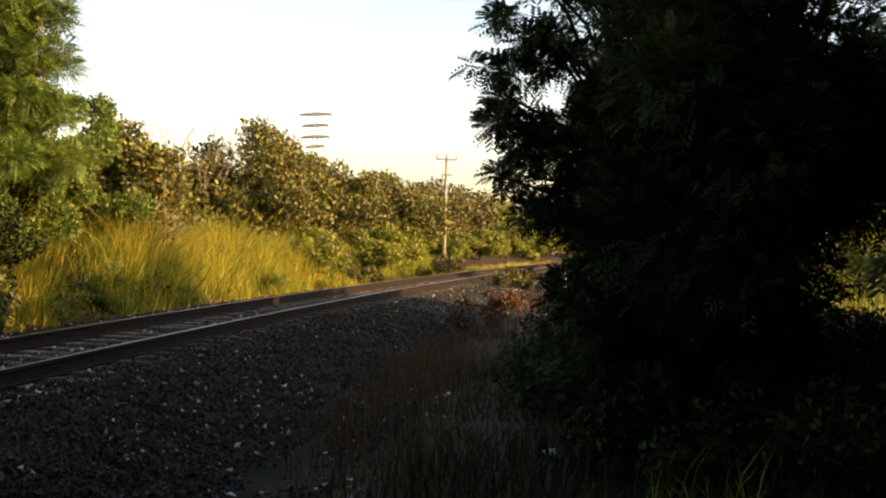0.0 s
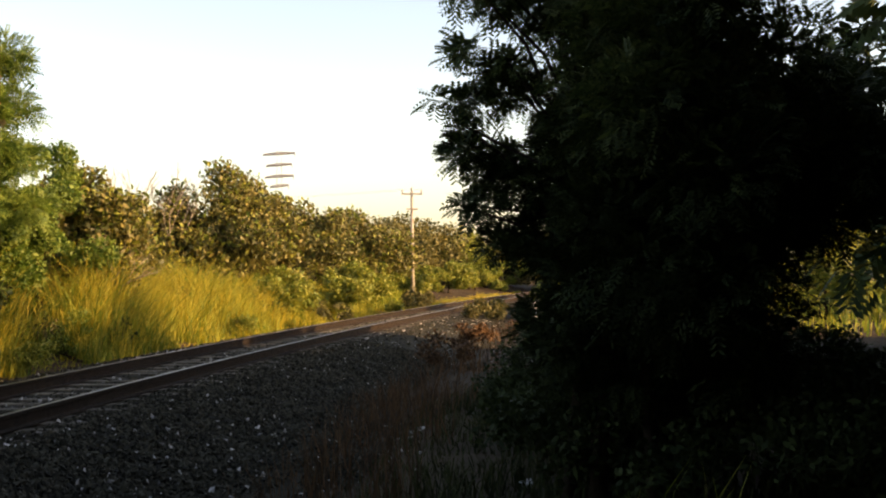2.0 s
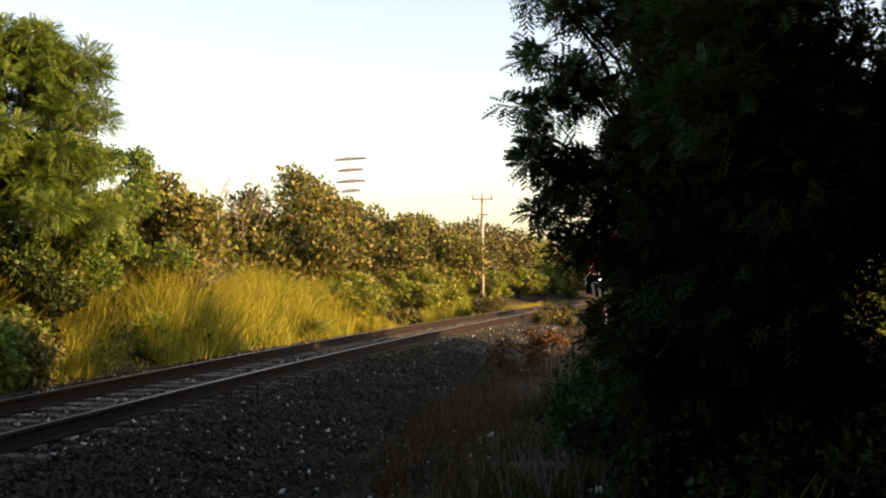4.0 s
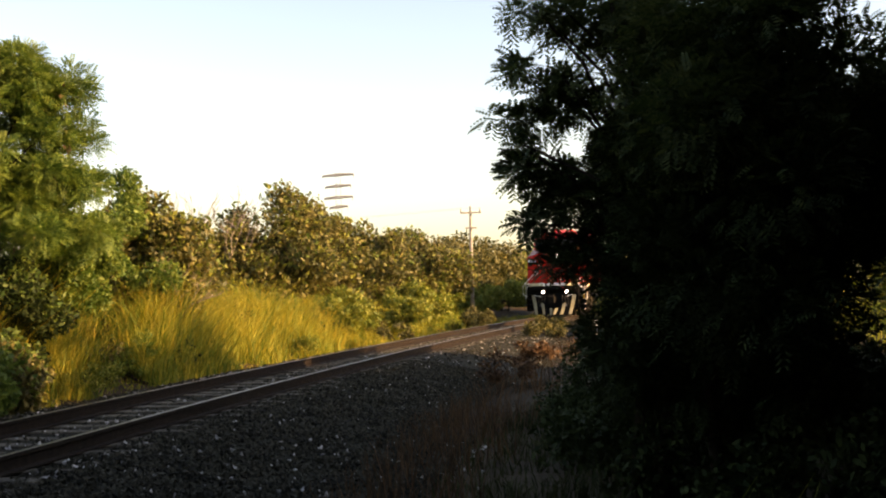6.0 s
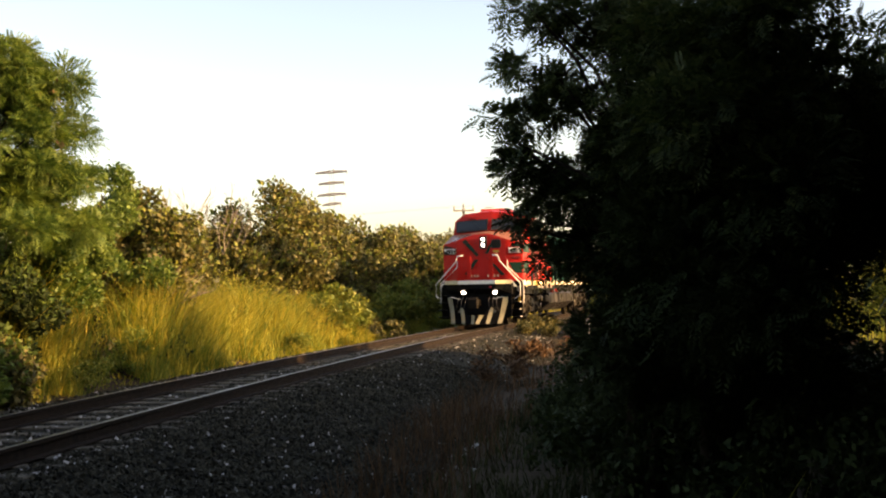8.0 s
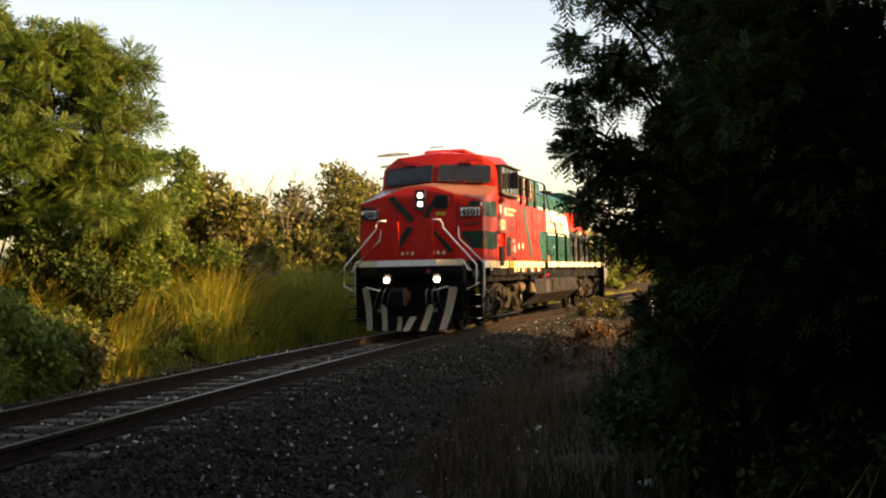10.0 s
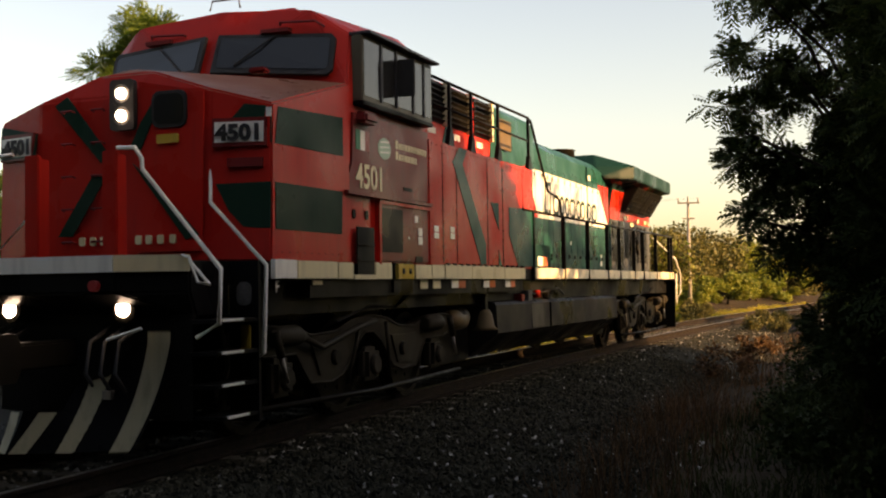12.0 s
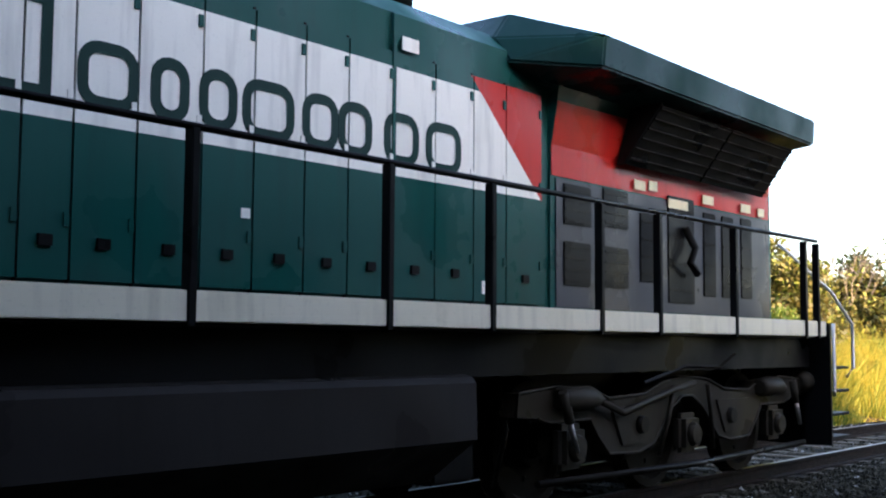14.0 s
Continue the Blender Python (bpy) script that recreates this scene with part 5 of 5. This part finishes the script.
for k, (u, wd) in enumerate(NAME):
    top = 3.16 if k == 0 else 2.97
    bm = bmesh.new()
    th, r = 0.068, 0.03 if k == 0 else 0.13
    for q in range(2 if wd > 0.6 else 1):
        wq = wd / (2 if wd > 0.6 else 1)
        a = u + q * (wq - th / 2)
        outer = rounded(0, a, a + wq - 0.03, 2.6, top, min(r, wq / 2 - 0.03))
        inner = rounded(0, a + th, a + wq - 0.03 - th, 2.6 + th, top - th, min(max(r - th, 0.01), wq / 2 - th - 0.02))
        for v in (0.95, 0.9595 + 0.001 * q):
            ro, ri = [[bm.verts.new(P(x, v, w)) for _, x, w in ring] for ring in (outer, inner)]
            if v > 0.955:
                for j in range(len(ro)):
                    bm.faces.new((ro[j], ro[(j + 1) % len(ro)], ri[(j + 1) % len(ro)], ri[j]))
                    bm.faces.new((ro[j], ro[(j + 1) % len(ro)], lo_[(j + 1) % len(ro)], lo_[j]))
            lo_ = ro
    bmesh.ops.recalc_face_normals(bm, faces=bm.faces[:])
    lp("name_bar", bm, NAMEPAINT, label="worn dark green hollow block")
for u, w, a, b, m_ in ((15.69, 1.9, 0.035, 0.06, WHITE), (15.67, 1.78, 0.07, 0.05, WHITE), (14.75, 3.48, 0.09, 0.05, WHITE), (9.6, 3.08, 0.06, 0.09, WHITE), (9.85, 3.1, 0.07, 0.07, WHITE), (13.24, 2.13, 0.035, 0.03, WHITE)):
    lp("notice", side(rect(u - a, u + a, w - b, w + b), 0.957), m_)
box_ = lp("toolbox", boxed(9.48, 10.62, 0.965, 1.3, 1.625, 2.0, 0.012), DEEPGREEN, label="dark green walkway toolbox")
# black plate laid on the front end in place of its shade
part("end_shade_plate", boxed(9.468, 9.484, 0.985, 1.285, 1.64, 1.985, 0.004), BLACK, box_)
part("box_latch", boxed(10.62, 10.68, 1.1, 1.32, 1.76, 1.8, 0.006), BLACK, box_)
for a, b, m_ in ((9.86, 10.14, WHITE), (10.15, 10.42, ORANGE)):
    part("notice", side(rect(a, b, 1.66, 1.81), 1.3, 0.005), m_, box_)
lp("exhaust_pipe", tube(bmesh.new(), [P(15.1, 0.25, 3.8), P(15.1, 0.25, 4.08), P(15.1, 0.25, 4.1)], [0.32, 0.32, 0.35], 18), GRIME, label="sooty round exhaust pipe")
# radiator end
lp("radiator_body", lengthwise([(-0.95, 1.6), (0.95, 1.6), (0.95, 3.0), (1.05, 3.55), (-1.05, 3.55), (-0.95, 3.0)], 16.55, 20.95), GREEN)
lp("livery_patch", side([(16.56, 2.76), (20.94, 2.76), (20.94, 3.02), (16.56, 3.02)], 0.953), RED, label="red livery patch")
lp("livery_patch", slab([(16.56, 0.955, 3.02), (20.94, 0.955, 3.02), (20.94, 1.035, 3.46), (16.56, 1.02, 3.38)], 0.004), RED, label="red livery patch")
lp("radiator_wing", hulled([(16.5, 1.5, 3.58), (16.54, 1.5, 3.86), (21.0, 1.5, 3.84), (20.95, 1.5, 3.56), (16.3, 0.7, 4.12), (21.0, 0.7, 4.14), (15.95, 0.97, 3.6), (15.95, 0.8, 3.82), (20.95, 1.0, 3.5), (16.4, 1.0, 3.5)]), DEEPGREEN, label="overhanging dark green radiator wing")
for a, b in ((17.6, 19.03), (19.07, 20.55)):
    gr = lp("intake_grille", slab([(a, 1.04, 2.98), (b, 1.04, 2.98), (b + 0.15, 1.34, 3.5), (a + 0.15, 1.34, 3.5)], 0.02), BLACK, label="slanted black intake grille")
    for k in range(6):
        t = (k + 0.5) / 6
        part("slat", piped([(a + 0.15 * t, 1.07 + 0.3 * t, 2.98 + 0.52 * t), (b + 0.15 * t, 1.07 + 0.3 * t, 2.98 + 0.52 * t)], 0.012, 4), GRIME, gr)
lp("grille_cheek", slab([(17.59, 0.98, 2.96), (17.6, 1.05, 2.97), (17.75, 1.36, 3.51), (17.75, 1.04, 3.51)], 0.02, Vector((-1, 0, 0))), BLACK)
lp("rear_panel", side(rect(16.62, 20.93, 1.66, 2.74), 0.953, 0.01), GREY, label="dark grey lower rear panel")
for a, b, w0, w1 in ((16.72, 17.16, 2.36, 2.71), (16.72, 17.15, 1.84, 2.22), (17.35, 17.8, 2.39, 2.74), (17.35, 17.8, 1.85, 2.22), (18.01, 18.41, 1.93, 2.58), (18.55, 19.1, 1.75, 2.8), (19.3, 19.58, 1.84, 2.7), (19.72, 20.0, 1.84, 2.7), (20.18, 20.46, 1.85, 2.72)):
    mp_ = lp("mesh_panel", boxed(a, b, 0.95, 0.975, w0, w1, 0.01), BLACK)
    for k in range(4):
        w = w0 + (w1 - w0) * (k + 0.5) / 4
        part("slat", boxed(a + 0.03, b - 0.03, 0.97, 0.98, w - 0.012, w + 0.012), GRIME, mp_)
for u, w, a in ((18.0, 2.83, 0.1), (18.25, 2.85, 0.08), (18.75, 2.72, 0.2), (19.4, 2.83, 0.12), (20.3, 2.83, 0.12), (20.7, 2.82, 0.08)):
    lp("notice", side(rect(u - a, u + a, w - 0.045, w + 0.045), 0.977), CREAM)
lp("crank", piped([(18.85, 1.0, 2.5), (18.95, 1.06, 2.3), (18.8, 1.08, 2.15), (19.0, 1.05, 2.05)], 0.04, 6), GRIME)
lp("hood_end", boxed(20.95, 21.0, -0.95, 0.95, 1.62, 3.5), GREEN)
# walkway railing
POSTS = (9.0, 10.77, 12.42, 13.95, 15.02, 16.46, 17.41, 18.91, 20.63, 20.98)
for u in POSTS:
    for s in (1, -1):
        if s > 0 or u > 9.5:
            lp("railing_post", boxed(u - 0.027, u + 0.027, s * 1.445, s * 1.515, 1.43, 2.47, 0.006), BLACK)
lp("handrail", piped([(8.45, 1.48, 2.47), (21.0, 1.48, 2.5)], 0.022), BLACK, label="dark walkway handrail")
lp("handrail", piped([(9.45, -1.48, 2.47), (21.0, -1.48, 2.5)], 0.022), BLACK, label="dark walkway handrail")
for s in (1, -1):
    lp("handrail", piped([(21.1, s * 1.0, 2.5), (21.15, s * 1.1, 2.4), (21.25, s * 1.54, 1.95), (21.9, s * 1.54, 1.6), (21.9, s * 1.54, 1.1), (21.8, s * 1.5, 1.0)], 0.02), WHITE, label="bent white handrail")
    lp("handrail", piped([(21.3, s * 1.54, 1.6), (21.3, s * 1.54, 0.85), (21.4, s * 1.5, 0.8)], 0.02), WHITE, label="bent white handrail")
    for k, w in enumerate((0.34, 0.60, 0.86, 1.12)):
        lp("step_tread", boxed(21.35, 21.9, s * 1.22, s * 1.49, w - 0.03, w), BLACK)
    lp("step_side", boxed(21.3, 21.34, s * 1.2, s * 1.5, 0.25, 1.6), BLACK)
lp("rear_platform", boxed(21.2, 22.05, -1.2, 1.2, 1.14, 1.6), BLACK)
lp("rear_pilot", boxed(21.9, 22.0, -1.2, 1.2, 0.2, 1.15), BLACK)
# fuel tank, air reservoir, bell
tank = lp("fuel_tank", lengthwise([(-1.42, 1.09), (-1.36, 1.135), (1.32, 1.14), (1.39, 1.125), (1.425, 1.085), (1.44, 0.70), (1.0, 0.38), (-1.05, 0.38), (-1.44, 0.72)], 7.38, 14.93), TANKBLACK, label="long black fuel tank")
part("gauge_plate", slab([(9.04, 1.439, 0.72), (9.69, 1.439, 0.72), (9.69, 1.422, 1.07), (9.04, 1.422, 1.07)], 0.006), TANKPATCH, tank, "lighter grey patch on the tank")
lp("junction_box", boxed(8.93, 9.13, 1.25, 1.42, 1.12, 1.28, 0.01), GREY)
lp("cut_off_box", boxed(8.6, 8.74, 1.28, 1.42, 1.12, 1.23, 0.01), MAROON)
part("tank_seam", boxed(10.05, 10.09, 1.38, 1.455, 0.70, 1.08), GRIME, tank)
lp("air_reservoir", tube(bmesh.new(), [P(6.12, 1.2, 0.92), P(6.2, 1.2, 0.92), P(6.56, 1.2, 0.92), P(6.6, 1.2, 0.92)], [0.07, 0.13, 0.13, 0.07], 14), TAN)
lp("bell", tube(bmesh.new(), [P(7.05, 1.38, 1.04), P(7.05, 1.38, 0.98), P(7.05, 1.38, 0.82), P(7.05, 1.38, 0.76)], [0.05, 0.09, 0.12, 0.17], 16), TAN)
# two black filler boxes added so the gaps beside the tank look shaded
lp("equipment_box", boxed(6.15, 7.36, -1.1, 1.02, 0.34, 1.1, 0.03), BLACK)
lp("equipment_box", boxed(14.95, 15.45, -1.1, 1.02, 0.34, 1.1, 0.03), BLACK)
lp("bell_bracket", boxed(7.0, 7.1, 1.25, 1.4, 1.02, 1.25), BLACK)
lp("pipe_run", piped([(8.8, 1.35, 1.2), (9.2, 1.4, 1.22), (9.9, 1.4, 1.25), (10.6, 1.42, 1.3), (11.2, 1.35, 1.2)], 0.02, 6), GRIME)
lp("valve", tube(bmesh.new(), [P(9.42, 1.36, 1.22), P(9.42, 1.45, 1.22)], 0.06, 10), RED)
lp("filler_cap", tube(bmesh.new(), [P(10.2, 1.2, 1.2), P(10.2, 1.38, 1.2)], 0.09, 12), GRIME)


# trucks and wheel sets
def truck(axles):
    a, b, c = axles
    for s in (1, -1):
        pts = [(a - 0.75, 0.8), (a - 0.7, 0.98), (a - 0.2, 1.02), (a + 0.35, 0.98), (a + 0.6, 0.9), (b - 0.8, 0.92), (b - 0.45, 1.02), (b, 1.06), (b + 0.45, 1.02), (b + 0.8, 0.92), (c - 0.6, 0.9), (c - 0.35, 0.98), (c + 0.2, 1.02), (c + 0.7, 0.98), (c + 0.75, 0.8),
               (c + 0.45, 0.78), (c + 0.3, 0.74), (c - 0.3, 0.74), (c - 0.42, 0.6), (c - 0.6, 0.44), (b + 0.9, 0.42), (b + 0.64, 0.48), (b + 0.3, 0.78), (b + 0.1, 0.88), (b - 0.1, 0.88), (b - 0.3, 0.78), (b - 0.64, 0.48), (b - 0.9, 0.42), (a + 0.6, 0.44), (a + 0.42, 0.6), (a + 0.3, 0.74), (a - 0.3, 0.74), (a - 0.45, 0.78)]
        fr_ = lp("truck_frame", swept(pts, s * 1.06, s * 1.2), DUST, label="dusty cast truck side frame")
        for run in (pts[15:33], pts[0:15]):
            part("frame_flange", piped([(u, s * 1.205, w) for u, w in run], 0.013, 6), DUST, fr_)
        for m, n in (((a + b) / 2, 1), ((b + c) / 2, -1)):
            part("pressed_panel", slab([(m - 0.38, s * 1.205, 0.82), (m + 0.38, s * 1.205, 0.82), (m + 0.2, s * 1.205, 0.5), (m - 0.2, s * 1.205, 0.5)], 0.018, Vector((0, -s, 0))), DUST, fr_)
            part("panel_boss", tube(bmesh.new(), [P(m + 0.1 * n, s * 1.2, 0.66), P(m + 0.1 * n, s * 1.27, 0.66)], [0.09, 0.07], 12), GRIME, fr_)
        for q in (-1, 1):
            part("brake_shoe", boxed(b + q * 0.5 - 0.06, b + q * 0.5 + 0.06, s * 0.7, s * 0.84, 0.3, 0.56, 0.02), GRIME, fr_)
            part("brake_hanger", piped([(b + q * 0.34, s * 1.25, 0.98), (b + q * 0.42, s * 1.24, 0.72), (b + q * 0.54, s * 1.2, 0.36)], 0.024, 6), DUST, fr_)
        part("equaliser_bar", piped([(a + 0.25, s * 1.27, 0.92), (a + 0.7, s * 1.28, 0.78), (b - 0.45, s * 1.28, 0.94), (b, s * 1.28, 1.0)], 0.03, 6), DUST, fr_)
        for u in axles:
            part("journal_box", boxed(u - 0.18, u + 0.18, s * 1.12, s * 1.26, 0.36, 0.72, 0.05), DUST, fr_)
            part("journal_cap", tube(bmesh.new(), [P(u, s * 1.25, 0.53), P(u, s * 1.31, 0.53)], [0.12, 0.09], 12), DUST, fr_)
        for u in (a + 0.1, c - 0.1):
            part("brake_cylinder", tube(bmesh.new(), [P(u - 0.34, s * 1.25, 0.92), P(u - 0.3, s * 1.25, 0.92), P(u + 0.1, s * 1.25, 0.92), P(u + 0.34, s * 1.25, 0.89)], [0.07, 0.1, 0.1, 0.025], 12), DUST, fr_)
        for u, d in ((a - 0.25, 0.2), (c + 0.3, 0.2)):
            part("damper", piped([(u, s * 1.3, 0.98), (u + d * 0.5, s * 1.3, 0.74)], 0.04, 8), DUST, fr_)
            part("damper_rod", piped([(u + d * 0.5, s * 1.3, 0.74), (u + d, s * 1.3, 0.5)], 0.024, 8), STEEL, fr_)
        part("end_reservoir", tube(bmesh.new(), [P(c + 0.72, s * 1.2, 0.95), P(c + 0.78, s * 1.2, 0.95), P(c + 1.02, s * 1.2, 0.95), P(c + 1.1, s * 1.2, 0.95)], [0.06, 0.12, 0.12, 0.05], 12), DUST, fr_)
        part("brake_hose", piped([(b - 0.9, s * 1.26, 1.02), (b - 0.2, s * 1.3, 1.16), (b + 0.5, s * 1.3, 1.14), (b + 0.8, s * 1.32, 1.26)], 0.018, 5), GRIME, fr_)
        part("brake_rod", piped([(a - 0.6, s * 1.3, 0.3), (b, s * 1.3, 0.26), (c + 0.6, s * 1.3, 0.3)], 0.03, 6), GRIME, fr_)
        part("sand_pipe", piped([(a - 0.7, s * 1.0, 1.1), (a - 0.72, s * 1.1, 0.7), (a - 0.62, s * 0.9, 0.25)], 0.025, 6), GRIME, fr_)
    # deep black box, enlarged to close off daylight between the wheels
    lp("bolster", boxed(a - 0.5, c + 0.5, -0.62, 0.62, 0.28, 1.1), BLACK)


FRONT, REAR = (1.75, 3.7, 5.6), (16.45, 18.45, 20.4)
truck(FRONT)
truck(REAR)
RADIUS = 0.53
wheelsets = []
for u in FRONT + REAR:
    bm = tube(bmesh.new(), [(0, -0.95, 0), (0, 0.95, 0)], 0.09, 10)
    ws = lp("wheelset", bm, GRIME)
    ws.matrix_basis = pose(u, 0, RADIUS)
    for s in (1, -1):
        pr_ = [(0.68, 0.12), (0.70, 0.12), (0.70, 0.42), (0.68, 0.46), (0.68, 0.56), (0.715, 0.56), (0.73, 0.53), (0.82, 0.52), (0.82, 0.45), (0.76, 0.42), (0.76, 0.2), (0.84, 0.17), (0.84, 0.12)]
        bm = bmesh.new()
        rings = [[bm.verts.new((r * math.cos(k * math.pi / 16), s * v, r * math.sin(k * math.pi / 16))) for k in range(32)] for v, r in pr_]
        for r0, r1 in zip(rings, rings[1:] + rings[:1]):
            for k in range(32):
                bm.faces.new((r0[k], r0[(k + 1) % 32], r1[(k + 1) % 32], r1[k]))
        bmesh.ops.recalc_face_normals(bm, faces=bm.faces[:])
        part("wheel", bm, GRIME, ws)
        for k in range(6):
            a = k * math.pi / 3
            part("hub_bolt", boxed(0.28 * math.cos(a) - 0.02, 0.28 * math.cos(a) + 0.02, s * 0.755, s * 0.775, 0.28 * math.sin(a) - 0.02, 0.28 * math.sin(a) + 0.02), GRIME, ws)
    wheelsets.append((ws, u))


def loco_pose(y0):
    """The locomotive's front at y0 on the track; its own +x runs back along it, +y away from the camera's side."""
    a, b = on_track(y0, 0, 0), on_track(y0 + 20.5, 0, 0)
    return pose(a.x, a.y, 0, 0, 0, math.degrees(math.atan2(b.y - a.y, b.x - a.x)))


RUN = ((0.0, 102.0), (1.0, 94.3), (2.0, 86.6), (3.2, 77.4), (4.3, 68.9), (5.5, 59.63), (6.0, 55.76), (6.5, 51.9), (7.0, 48.06), (7.5, 44.25), (8.0, 40.47), (8.2, 38.95), (9.2, 31.35), (10.3, 22.81), (10.5, 21.19), (11.0, 17.01), (11.5, 12.93), (12.0, 8.86), (12.5, 4.85), (13.0, 0.89), (13.5, -3.2), (14.0, -7.11))


def motions():
    walk(loco, [(t, loco_pose(y)) for t, y in RUN])
    # wheels roll without slipping
    ts = [k * 0.08 for k in range(175)] + [14.0]
    runs = np.interp(ts, [r[0] for r in RUN], [r[1] for r in RUN])
    for ws, u in wheelsets:
        walk(ws, [(t, pose(u, 0, RADIUS, 0, math.degrees((float(y) - RUN[0][1]) * 1.03 / RADIUS), 0)) for t, y in zip(ts, runs)])


motions()
